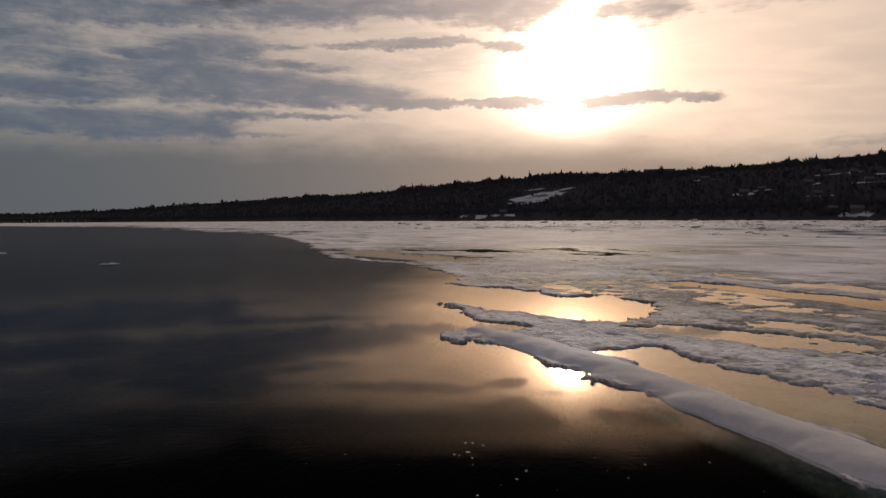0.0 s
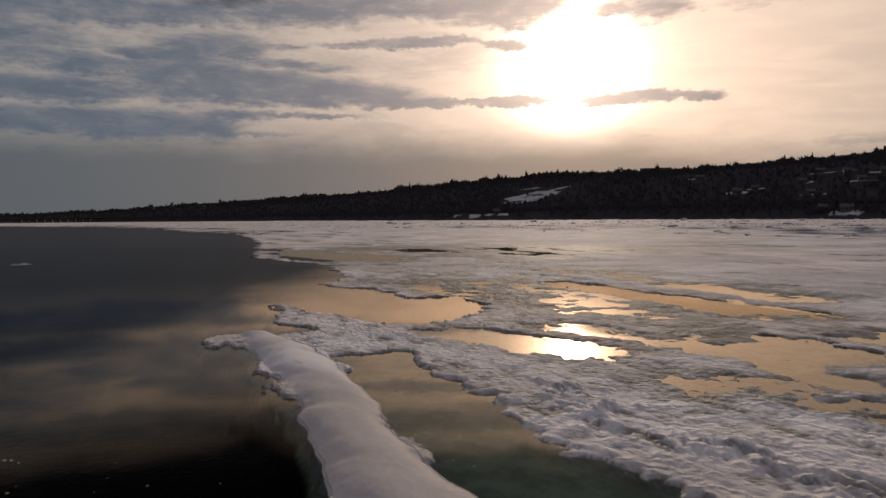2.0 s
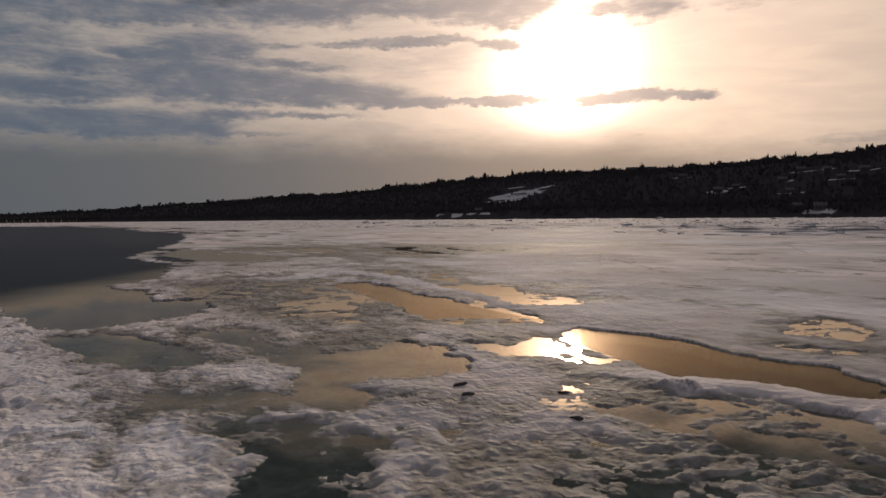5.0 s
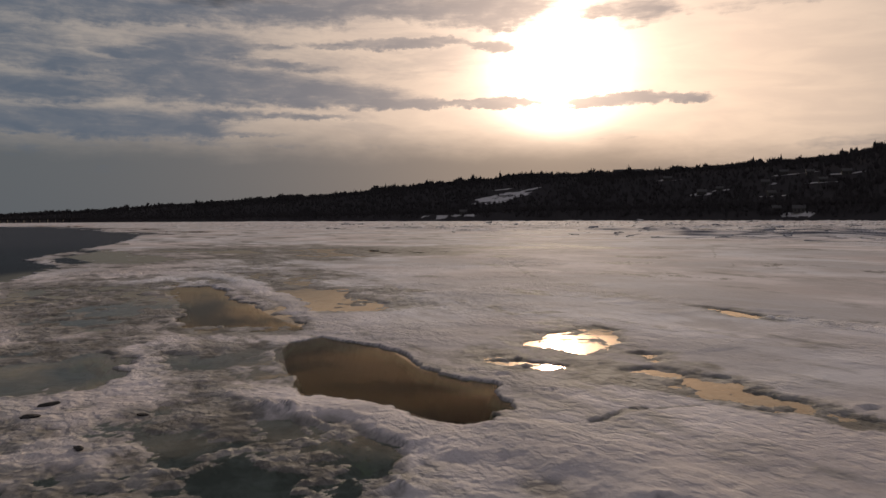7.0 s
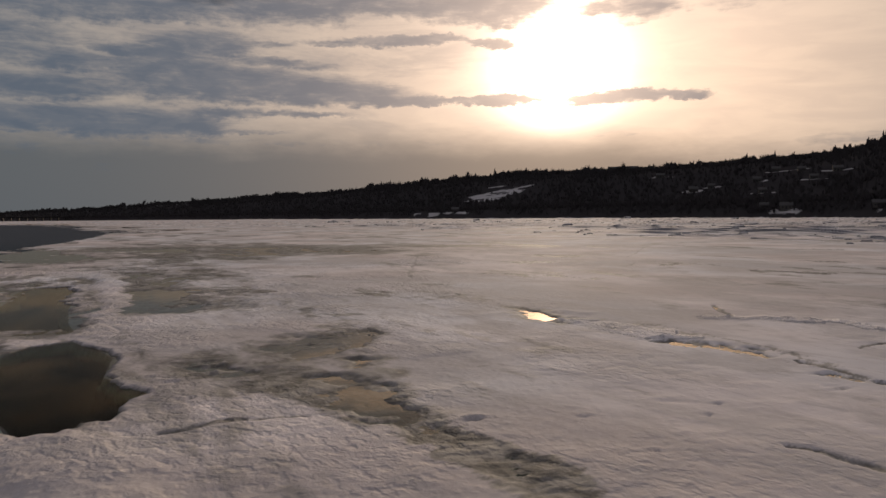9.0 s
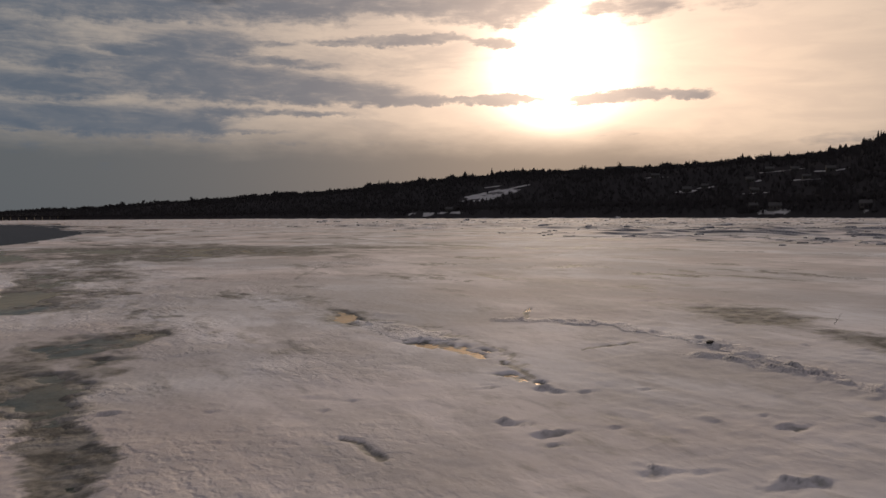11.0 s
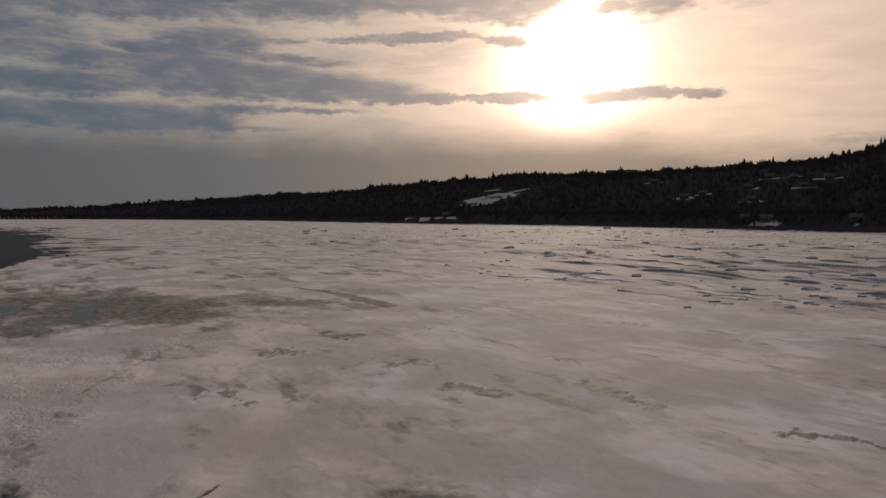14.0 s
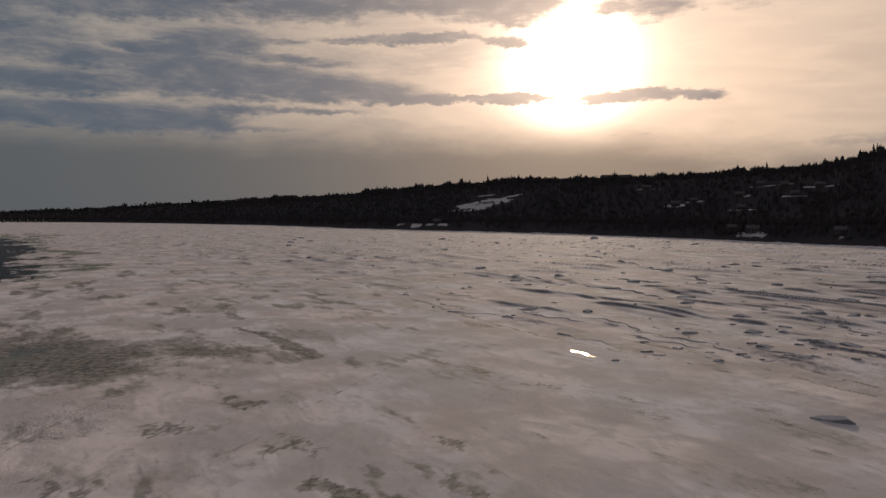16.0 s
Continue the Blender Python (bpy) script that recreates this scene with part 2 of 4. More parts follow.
    grains = m.math("MULTIPLY", m.ramp(cells.outputs["Distance"], 0.55, 0.05), m.ramp(mid, 0.36, 0.60, 0.25, 1.0))
    height = m.math("ADD", m.math("MULTIPLY", fine, 0.13), m.math("MULTIPLY", height, rough_snow))
    height = m.math("ADD", m.math("MULTIPLY", height, m.ramp(knob, 0.03, 0.22, 0.10, 1.0)), m.math("MULTIPLY", m.math("MULTIPLY", grains, knob), 0.6))
    normal = relief(m, height, 0.72, 0.13)
    finish(m, surface(m, color, rough, normal, 0.06))
    return mat


def water_material(name, mirror, tint, wave, steep=None, gold_mirror=None, gain=1.0, fade=(0.07, 0.30)):
    """Water: a clear surface that mirrors the sky by its gloss; the warm glow of reflections is put into the mirror
    colour.
    """
    mat, m = material(name)
    place = m.add("ShaderNodeNewGeometry").outputs["Position"]
    ripple = m.math("ADD", m.noise(place, 0.7, 3.0, 0.5), m.math("MULTIPLY", m.noise(place, 0.09, 2.0, 0.5), 3.0))
    normal = relief(m, ripple, wave, 0.05)
    gloss = m.add("ShaderNodeBsdfGlossy")
    gloss.inputs["Roughness"].default_value = 0.03
    gloss.inputs["Color"].default_value = (*mirror, 1)
    if gold_mirror:
        xyz = m.add("ShaderNodeSeparateXYZ")
        m.put(xyz.inputs[0], place)
        # mirror colour painted by place: dull midstream, golden reflection towards the ice
        upstream = m.math("MULTIPLY", xyz.outputs[1], -0.15)
        gold_zone = m.ramp(m.math("ADD", m.math("ADD", xyz.outputs[0], upstream), m.math("MULTIPLY", m.noise(place, 0.12, 3.0, 0.5), 6.0)), 0.0, 7.5)
        m.put(gloss.inputs["Color"], m.mix(gold_zone, mirror, gold_mirror))
        # wind roughens the open reach further up the river
        m.put(gloss.inputs["Roughness"], m.ramp(xyz.outputs[1], 50.0, 150.0, 0.03, 0.24))
    if wave:
        m.put(gloss.inputs["Normal"], normal)
    clear_part = m.add("ShaderNodeBsdfTransparent")
    clear_part.inputs[0].default_value = (*tint, 1)
    fresnel = m.add("ShaderNodeFresnel")
    fresnel.inputs[0].default_value = 1.33
    mixer = m.add("ShaderNodeMixShader")
    weight = m.math("POWER", fresnel.outputs[0], steep) if steep else m.math("MULTIPLY", fresnel.outputs[0], m.ramp(fresnel.outputs[0], *fade))
    m.put(mixer.inputs[0], m.math("MULTIPLY", weight, gain, clamp=True))
    m.put(mixer.inputs[1], clear_part.outputs[0])
    m.put(mixer.inputs[2], gloss.outputs[0])
    finish(m, mixer.outputs[0])
    return mat


def earth_material():
    """Leafless hillside: dark brown undergrowth with old snow in the clearings."""
    mat, m = material("hillside_ground")
    place = m.add("ShaderNodeNewGeometry").outputs["Position"]
    fine, broad = m.noise(place, 0.12, 6.0, 0.65), m.noise(place, 0.012, 4.0, 0.6)
    snow = m.add("ShaderNodeAttribute", attribute_name="snow").outputs["Fac"]
    ground = m.mix(fine, (0.052, 0.050, 0.053), (0.067, 0.064, 0.067))
    ground = m.mix(m.ramp(broad, 0.55, 0.75, 0.0, 0.3), ground, (0.054, 0.051, 0.051))
    white = m.mix(fine, (0.45, 0.45, 0.47), (0.72, 0.71, 0.71))
    finish(m, surface(m, m.mix(m.ramp(m.math("MULTIPLY", snow, m.ramp(m.noise(place, 0.05, 6.0, 0.65), 0.30, 0.70, -0.5, 2.2, False)), 0.4, 0.6), ground, white), 1.0, None, 0.0))
    return mat


def plain_material(name, low, high, scale=1.0, rough=0.85, spec=0.3, bump=0.3, depth=0.02):
    mat, m = material(name)
    place = m.add("ShaderNodeTexCoord").outputs["Object"]
    grain, stain = m.noise(place, scale * 6, 5.0, 0.65), m.noise(place, scale, 3.0, 0.5)
    color = m.mix(m.math("ADD", m.math("MULTIPLY", grain, 0.6), m.math("MULTIPLY", stain, 0.4)), low, high)
    finish(m, surface(m, color, rough, relief(m, grain, bump, depth), spec))
    return mat


def capped_material():
    """Broken ice: dark blue-grey sides that carry their shade in the colour, old snow lying on what faces up."""
    mat, m = material("snow_capped_ice")
    geo = m.add("ShaderNodeNewGeometry")
    place = geo.outputs["Position"]
    xyz = m.add("ShaderNodeSeparateXYZ")
    m.put(xyz.inputs[0], geo.outputs["Normal"])
    grain, broad = m.noise(place, 5.0, 5.0, 0.65), m.noise(place, 0.8, 4.0, 0.6)
    side = m.mix(broad, (0.13, 0.138, 0.152), (0.32, 0.33, 0.345))
    cap = m.mix(broad, (0.50, 0.485, 0.485), (0.76, 0.745, 0.75))
    lying = m.math("ADD", xyz.outputs[2], m.math("MULTIPLY", m.math("SUBTRACT", grain, 0.5), 0.7))
    finish(m, surface(m, m.mix(m.ramp(lying, 0.36, 0.86), side, cap), 0.75, relief(m, grain, 0.6, 0.06), 0.25))
    return mat


ICE, EARTH = ice_material(), earth_material()
# mirror colours carry the reflected gold glow: dull in midstream, warm by the ice and in pools
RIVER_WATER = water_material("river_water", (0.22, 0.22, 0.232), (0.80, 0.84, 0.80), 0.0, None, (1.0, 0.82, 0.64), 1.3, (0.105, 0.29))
# own reflection tint and falloff, so the holes turn dark or gold
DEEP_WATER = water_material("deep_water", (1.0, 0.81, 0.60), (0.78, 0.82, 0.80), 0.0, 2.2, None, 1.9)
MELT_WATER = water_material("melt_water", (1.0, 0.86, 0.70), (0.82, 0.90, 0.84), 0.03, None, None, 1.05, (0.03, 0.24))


# ---------------------------------------------------------------- noise in the plan
def lattice(i, j, seed):
    h = (i * 374761393 + j * 668265263 + seed * 1442695041) & 0xFFFFFFFF
    h = ((h ^ (h >> 13)) * 1274126177) & 0xFFFFFFFF
    return ((h ^ (h >> 16)) & 0xFFFFFF) / float(0xFFFFFF)


def value_noise(x, y, seed):
    i, j = np.floor(x).astype(np.int64), np.floor(y).astype(np.int64)
    u, v = x - i, y - j
    u, v = u * u * u * (u * (u * 6 - 15) + 10), v * v * v * (v * (v * 6 - 15) + 10)
    a = lattice(i, j, seed) * (1 - u) + lattice(i + 1, j, seed) * u
    b = lattice(i, j + 1, seed) * (1 - u) + lattice(i + 1, j + 1, seed) * u
    return (a * (1 - v) + b * v) * 2 - 1


def fbm(x, y, size, octaves, seed, keep=0.5):
    """Layered noise from -1 to 1; size is that of the largest lumps, in metres."""
    total, weight, x, y = 0.0, 1.0, x / size, y / size
    for k in range(octaves):
        total = total + weight * value_noise(x + 17.3 * k, y - 9.1 * k, seed + k)
        x, y, weight = (0.8 * x - 0.6 * y) * 2.03, (0.6 * x + 0.8 * y) * 2.03, weight * keep
    return total * math.sqrt((1 - keep ** 2) / (1 - keep ** (2 * octaves)))


def step(value, low, high):
    t = np.clip((value - low) / (high - low), 0, 1)
    return t * t * (3 - 2 * t)


def outline_distance(x, y, points):
    """Signed distance to a closed outline, negative inside."""
    best, inside = np.full(x.shape, 1e18), np.zeros(x.shape, bool)
    for (ax, ay), (bx, by) in zip(points, points[1:] + points[:1]):
        ex, ey = bx - ax, by - ay
        t = np.clip(((x - ax) * ex + (y - ay) * ey) / (ex * ex + ey * ey), 0, 1)
        best = np.minimum(best, (x - ax - t * ex) ** 2 + (y - ay - t * ey) ** 2)
        cross = (ay > y) != (by > y)
        if ay != by:
            inside ^= cross & (x < ax + (y - ay) * ex / ey)
    return np.where(inside, -1, 1) * np.sqrt(best)


def line_distance(x, y, points):
    best = np.full(x.shape, 1e18)
    for (ax, ay), (bx, by) in zip(points, points[1:]):
        ex, ey = bx - ax, by - ay
        t = np.clip(((x - ax) * ex + (y - ay) * ey) / (ex * ex + ey * ey), 0, 1)
        best = np.minimum(best, (x - ax - t * ex) ** 2 + (y - ay - t * ey) ** 2)
    return np.sqrt(best)


# ---------------------------------------------------------------- the plan of the ice
# a fan of rows and columns, finest where the ice lies nearest
rows_y = [-2500.0, -900.0, -400.0, -200.0, -120.0, -80.0] + [-60.0 + 2.0 * k for k in range(25)] + [-10.0 + 0.6 * k for k in range(30)]
yy = 8.0
while yy < 2600.0:
    rows_y.append(yy)
    yy += yy / 165 if yy < 30 else yy / 150 if yy < 60 else yy / 210 if yy < 200 else yy / 110 if yy < 300 else yy / 60
rows_y = np.array(rows_y)
COLS = 1300
frac = np.linspace(0, 1, COLS)
low_x = np.minimum(4.9 - 0.56 * np.maximum(rows_y, 8), 0.0)
high_x = 77.0 + 0.86 * np.maximum(rows_y, 8)
X = low_x[:, None] + (high_x - low_x)[:, None] * frac[None, :]
X[:, 0], X[:, -1] = -4500.0, 4500.0
Y = np.repeat(rows_y[:, None], COLS, 1)
gx, gy = X.ravel(), Y.ravel()
reach = 1 + np.clip(gy, 0, 400) / 45
warp_x = fbm(gx, gy, 2.4, 6, 11, 0.68) * 0.9 + fbm(gx, gy, 18, 4, 12, 0.6) * 0.5 * np.clip(reach - 1, 0, 6)
warp_y = fbm(gx, gy, 2.4, 6, 21, 0.68) * 0.9 + fbm(gx, gy, 18, 4, 22, 0.6) * 0.8 * np.clip(reach - 1, 0, 6)

# along and across the drift of the snow
along, across = gx * 0.42 - gy * 0.91, gx * 0.91 + gy * 0.42
swell = fbm(gx, gy, 9, 3, 31)
drift = fbm(along / 3.2, across, 2.2, 5, 32, 0.55)
lumps = fbm(gx, gy, 0.55, 4, 33, 0.68)
mottle = fbm(gx, gy * 0.8, 2.1, 6, 36, 0.66)
crust = 1 - np.abs(fbm(along / 1.8, across, 0.9, 5, 34, 0.62)) * 2.4
far_off = step(gy, 45, 80)
mottle = mottle * (1 - far_off) + far_off * fbm(along / 3.0, across, 4.0, 3, 36, 0.5)

tongue = step(24 - gx, -4, 5) * step(46 - gy, -6, 6)
rotten = step(38.5 - gx - 0.06 * gy, -4, 5) * step(gx + 0.3 * gy, 22.5, 29) * (1 - 0.8 * step(gy, 60, 130))
close = 1 - step(gy, 55, 110)
lumps *= close
crust *= close
level = 0.065 + 0.018 * swell + 0.018 * drift + (0.008 + 0.018 * tongue) * lumps + 0.022 * tongue * crust
broken = step(fbm(gx, gy, 13, 3, 71), 0.02, 0.35) * (1 - tongue) * (1 - 0.65 * step(gx, 46, 56))
level += broken * (0.022 * crust + 0.020 * lumps)
level += rotten * (0.056 * mottle - 0.018)
patches = fbm(along / 2.6, across, 6.5, 6, 35, 0.62)
spots = fbm(along / 2.2, across, 2.6, 5, 37, 0.6) * (1 - far_off) + far_off * fbm(along / 2.6, across, 3.4, 3, 37, 0.5)
wet = np.clip(0.8 * (patches - 0.22) + 0.12 * drift, 0, 0.5) + np.clip(1.6 * (spots - 0.42), 0, 0.7)
wet = np.clip(wet, 0, 1) * (1 - 0.85 * tongue) + tongue * np.clip(0.15 - 0.5 * lumps - 0.35 * crust, 0, 0.7)
wet *= 1 - 0.55 * step(gx, 46, 54) * (1 - step(gy, 30, 50))
wet = np.clip(wet + rotten * (0.32 - 0.7 * mottle), 0, 1)

knob = np.clip(0.16 + 0.85 * tongue + 0.45 * rotten + 0.3 * broken, 0, 1) * close * (1 - 0.75 * step(gx, 46, 58))

slivers = (1 - step(gy, 34, 60)) * 0.8 * fbm((gx * 0.97 + gy * 0.24) / 2.4, gy * 0.97 - gx * 0.24, 0.34, 5, 91, 0.70) + 0.35 * lumps


def basin(points, floor, margin, ragged, damp):
    """Sinks the ice inside an outline to a floor; the margin is the width of its bank."""
    xs, ys = [p[0] for p in points], [p[1] for p in points]
    pad = 6 * margin + 4 * ragged
    near_by = np.nonzero((gx > min(xs) - pad) & (gx < max(xs) + pad) & (gy > min(ys) - pad) & (gy < max(ys) + pad))[0]
    x, y = gx[near_by], gy[near_by]
    d = outline_distance(x + ragged * warp_x[near_by], y + ragged * warp_y[near_by], points)
    d = d - ragged * 0.3 * lumps[near_by] - ragged * 0.2 * mottle[near_by]
    sunk = step(-d, -margin, margin * 0.6)
    level[near_by] += (floor + (0.95 if floor > -0.12 else 0.6) * (level[near_by] - 0.065) + (0.025 * spots[near_by] + 0.03 * mottle[near_by] + 0.022 * slivers[near_by] if floor > -0.12 else 0) - level[near_by]) * sunk if floor > -0.3 else (floor - level[near_by]) * sunk
    halo = step(-d, -margin * 3 - 0.3, margin)
    wet[near_by] = np.maximum(wet[near_by], damp * halo)


def stream(points, width, floor, ragged, damp):
    """A wet streak along a line."""
    xs, ys = [p[0] for p in points], [p[1] for p in points]
    pad = 4 * width + 3 * ragged
    near_by = np.nonzero((gx > min(xs) - pad) & (gx < max(xs) + pad) & (gy > min(ys) - pad) & (gy < max(ys) + pad))[0]
    x, y = gx[near_by], gy[near_by]
    d = line_distance(x + ragged * warp_x[near_by], y + ragged * warp_y[near_by], points) / width
    sunk = step(1.3 - d + 0.9 * drift[near_by] + 0.5 * lumps[near_by], 0, 1.2)
    level[near_by] += (floor + 0.8 * (level[near_by] - 0.065) + 0.035 * lumps[near_by] + 0.02 * crust[near_by] * close[near_by] - level[near_by]) * sunk
    wet[near_by] = np.maximum(wet[near_by], damp * sunk)


def ridge(points, width, height, ragged, grain=1.0):
    """A band of broken, tilted slabs pushed up along a line."""
    d = line_distance(gx + ragged * warp_x, gy + ragged * warp_y, points) / width
    up = step(1.3 - d, 0, 1.3)
    rubble = np.abs(fbm(along / 2.2, across, 0.46, 4, 41, 0.6)) * 1.5 - 0.2
    level[:] = level + up * height * rubble
    knob[:] = np.maximum(knob, grain * up)


def shattered(points, width, floor, rough=0.072):
    """A band of slush and thin slivers of ice lying in dark melt water."""
    d = line_distance(gx + 0.5 * warp_x, gy + 0.5 * warp_y, points) / width
    inside = step(1.25 - d + 0.45 * slivers, 0, 0.7)
    level[:] = level + (floor + rough * slivers - level) * inside
    wet[:] = np.maximum(wet, step(1.7 - d + 0.4 * slivers, 0, 0.9))


# the open river
RIVER = [(-4400, 500), (-900, 760), (-370, 700), (-160, 460), (-70, 290), (-22, 190), (-8, 125), (0, 80), (8, 67), (11.2, 53), (10, 47),
         (13, 44), (15.4, 38.6), (18.4, 39.3), (18.9, 35.5), (18.0, 32.3), (16, 29.8), (13.5, 31), (10.9, 34.5), (7.8, 38.7), (8.5, 36.2), (9.2, 32.2), (10.6, 28.8), (10.2, 27.8), (8.8, 29.0), (7.3, 28.4),
         (7.6, 27), (9.3, 23.6), (10.6, 20.3), (11.5, 17), (12.1, 14.8), (13, 12), (14.2, 8), (15, 0), (16, -60), (-4400, -60)]
basin(RIVER, -1.1, 0.35, 0.8, 0.35)
basin([(12.2, 23.8), (14.3, 23.5), (15.1, 20.4), (16.2, 18), (16.4, 15.4), (17, 14.4), (17.6, 13), (18.6, 10), (19.5, 6), (16, 6), (15.3, 10), (14.4, 14.7), (13.7, 15.8), (13.2, 18.4), (12.7, 21.4)], -0.15, 0.25, 0.5, 0.55)  # green melt channel behind the snow bank
basin([(20.1, 30.2), (21.8, 29.1), (23.1, 25.1), (24.9, 25.9), (25.2, 23.7), (26.3, 23.5), (27.5, 23.6), (28.3, 20.9), (26.6, 19.3), (27.1, 17.5), (25.9, 17.4), (25.2, 18.9), (24.4, 21.1), (22.9, 23.5), (21.8, 25.9)], -0.018, 0.5, 1.0, 0.9)  # broad shallow pool
basin([(28.8, 45.2), (31, 41.9), (32.8, 38.5), (31.2, 37.2), (29.5, 41)], 0.01, 0.4, 0.8, 0.7)
basin([(32.5, 36.4), (33.8, 35.7), (34.7, 34.1), (32.9, 33.2)], -0.05, 0.3, 0.6, 0.7)
basin([(29.7, 24.7), (30.8, 24.5), (31.6, 23.1), (30.7, 21.5), (30.1, 22.6)], -0.02, 0.3, 0.8, 0.8)
basin([(23.1, 16.3), (24.1, 16.6), (25.2, 16), (25.4, 15.2), (26, 14.4), (26.2, 13.2), (26.3, 12.2), (26.3, 11.8), (24.4, 12), (24, 13.2), (23.7, 14.4)], -0.055, 0.45, 0.9, 0.8)
basin([(15.9, 28.1), (17.1, 29.1), (18.7, 28.3), (20, 25.4), (21.4, 23.1), (20.3, 21.9), (18.4, 23.6), (17, 25.6)], -0.11, 0.5, 1.1, 0.9)
basin([(20.6, 19.8), (22, 19.4), (23.2, 18.5), (24.6, 17.8), (23.1, 17.3), (21.8, 17.9)], 0.004, 0.45, 0.9, 0.9)
basin([(31.6, 18.2), (32.4, 19.1), (33.5, 18.3), (34.4, 17.2), (35.1, 16), (36, 14.2), (36.4, 12.8), (35, 11.6), (33.4, 12.8), (32.3, 14.2), (32.1, 16.2)], 0.012, 0.35, 0.7, 0.9)  # grey-green slush below the hole
basin([(34.0, 17.4), (35.4, 16.9), (36.2, 15.2), (36.6, 13.4), (35.6, 13.6), (34.6, 15.2)], -0.035, 0.3, 0.5, 0.8)
shattered([(33.2, 17.2), (34.2, 15.4), (35.2, 13.2)], 0.55, 0.024, 0.055)
shattered([(31.2, 12.6), (32.2, 13.4), (33.0, 12.2)], 0.7, 0.018)
basin([(31.1, 16.4), (31.4, 17.9), (32.5, 15.9), (32.8, 14), (32.4, 13.7)], 0.03, 0.5, 1.0, 0.7)
basin([(30.4, 22.9), (30.6, 26.3), (32.4, 25.1), (33.5, 23.2), (32.7, 21.8), (32.8, 20), (31.7, 20.2)], 0.045, 0.5, 1.0, 0.9)
STRIP = [(24.3, 46.6), (26.3, 46.2), (28.9, 39.6), (30.6, 35), (32.0, 31.6), (33.0, 29.7), (31.2, 29.8), (28.6, 30.6), (27.9, 33.8), (27.0, 37.8), (25.6, 41.5)]
basin(STRIP, -0.90, 0.25, 0.6, 0.5)  # long open lead of dark water
basin([(31.3, 36.4), (32.5, 35.6), (33.4, 30.5), (33, 27.9), (31.9, 28.2), (31.8, 32)], 0.012, 0.4, 0.8, 0.8)
basin([(27, 24.6), (27.8, 24.7), (28.7, 23.2), (29.1, 21.4), (29, 20.6)], -0.30, 0.4, 0.8, 0.8)
basin([(15.7, 47.4), (18.2, 48.6), (23.5, 44.2), (26.7, 33.5), (25.2, 30.7), (23.5, 31.7)], 0.035, 1.5, 1.5, 1.0)
basin([(26.8, 57.9), (32.3, 45.7), (35.4, 40.4), (37.3, 35.2), (34.8, 33.8), (32.4, 35.2), (30.7, 41.3)], 0.012, 1.0, 1.3, 0.9)
basin([(-4, 105.6), (5.9, 94.7), (14.9, 75.1), (14.5, 67.1), (9, 72.3)], -0.05, 2.5, 3.0, 0.9)
basin([(15.6, 104.1), (24.5, 95.1), (26.1, 102.9), (32.8, 99.3), (40.7, 95.7), (44.2, 86), (43.4, 80.3), (34.6, 81.3), (28.9, 78.5)], 0.038, 4.0, 4.0, 1.0)
basin([(7.7, 106.5), (22.1, 101), (35.7, 90.7), (34.9, 82.3), (22.8, 86.4), (10.2, 92.2)], 0.026, 3.0, 3.0, 1.0)
basin([(-271.7, 660.1), (-197.8, 584), (-102.5, 369.7), (-58.2, 278.9), (-23.8, 188.4), (-28.2, 189)], -0.30, 8.0, 8.0, 0.9)
basin([(41.7, 25.5), (42.5, 26.5), (44.3, 28), (44.1, 25.1), (43.5, 22.5), (42.5, 22.3), (41.6, 24.1)], 0.03, 0.6, 1.2, 0.7)
basin([(38.9, 22.1), (39.7, 23.6), (40.7, 22.6), (41.6, 21.7), (41.3, 20.1), (40.4, 20.4)], 0.03, 0.6, 1.0, 0.9)
basin([(67, 29), (69.1, 29.2), (70, 25.7), (68.9, 24.2), (67.4, 25.6)], 0.016, 0.6, 0.9, 1.0)
basin([(68.8, 22.5), (70.2, 21.6), (70.7, 18), (69.6, 17.8), (68.9, 19.8)], 0.045, 0.5, 1.0, 0.9)
basin([(50.3, 32.4), (51.7, 30.2), (52.3, 28.3), (51.8, 27.5), (51.2, 28.4)], -0.02, 0.5, 0.7, 1.0)
HOLE = [(33.4, 24.4), (33.5, 25.6), (34.3, 26.5), (35.7, 25), (36.7, 23.5), (37.3, 21.1), (38.7, 19.5), (39, 19.1), (38.9, 17.9), (39.1, 17.5), (39, 16.9), (38.6, 16.7), (38.1, 15.8), (37.7, 16), (37, 17), (36.1, 18.1), (35.3, 18.7), (34.6, 18.9), (34.2, 19.7), (33.9, 21.3)]
basin(HOLE, -0.90, 0.20, 0.25, 0.2)  # open hole with a broken rim
basin([(42.6, 20.5), (43.5, 20.3), (44.0, 19.0), (44.8, 18.4), (45.5, 17.0), (45.8, 15.8), (45.1, 16.1), (44.2, 17.2), (43.1, 18.2)], -0.022, 0.3, 0.6, 1.0)
shattered([(43.0, 19.8), (43.8, 18.6), (44.6, 17.6), (45.4, 16.2)], 0.30, -0.020, 0.05)
basin([(42.5, 25.8), (43.8, 27.5), (44.4, 26.2), (43.7, 23.8), (42.6, 23.1)], -0.010, 0.4, 0.8, 1.0)
basin([(43.9, 22.3), (44.8, 22.5), (44.1, 21.2)], -0.04, 0.25, 0.4, 1.0)
shattered([(45.5, 16.0), (46.3, 14.4), (46.9, 12.6), (47.8, 9)], 0.55, 0.014, 0.035)
shattered([(42.0, 24.5), (43.2, 25.4), (43.8, 26.6)], 0.8, -0.012)
shattered([(39.6, 22.2), (41.2, 21.2)], 0.5, 0.008)
stream([(51.0, 31.6), (51.9, 28.8)], 0.4, -0.04, 0.4, 1.0)
stream([(52.4, 29.0), (54.0, 27.3), (55.0, 24.8), (55.8, 22.2), (56.2, 19.5)], 0.22, 0.045, 0.8, 0.7)
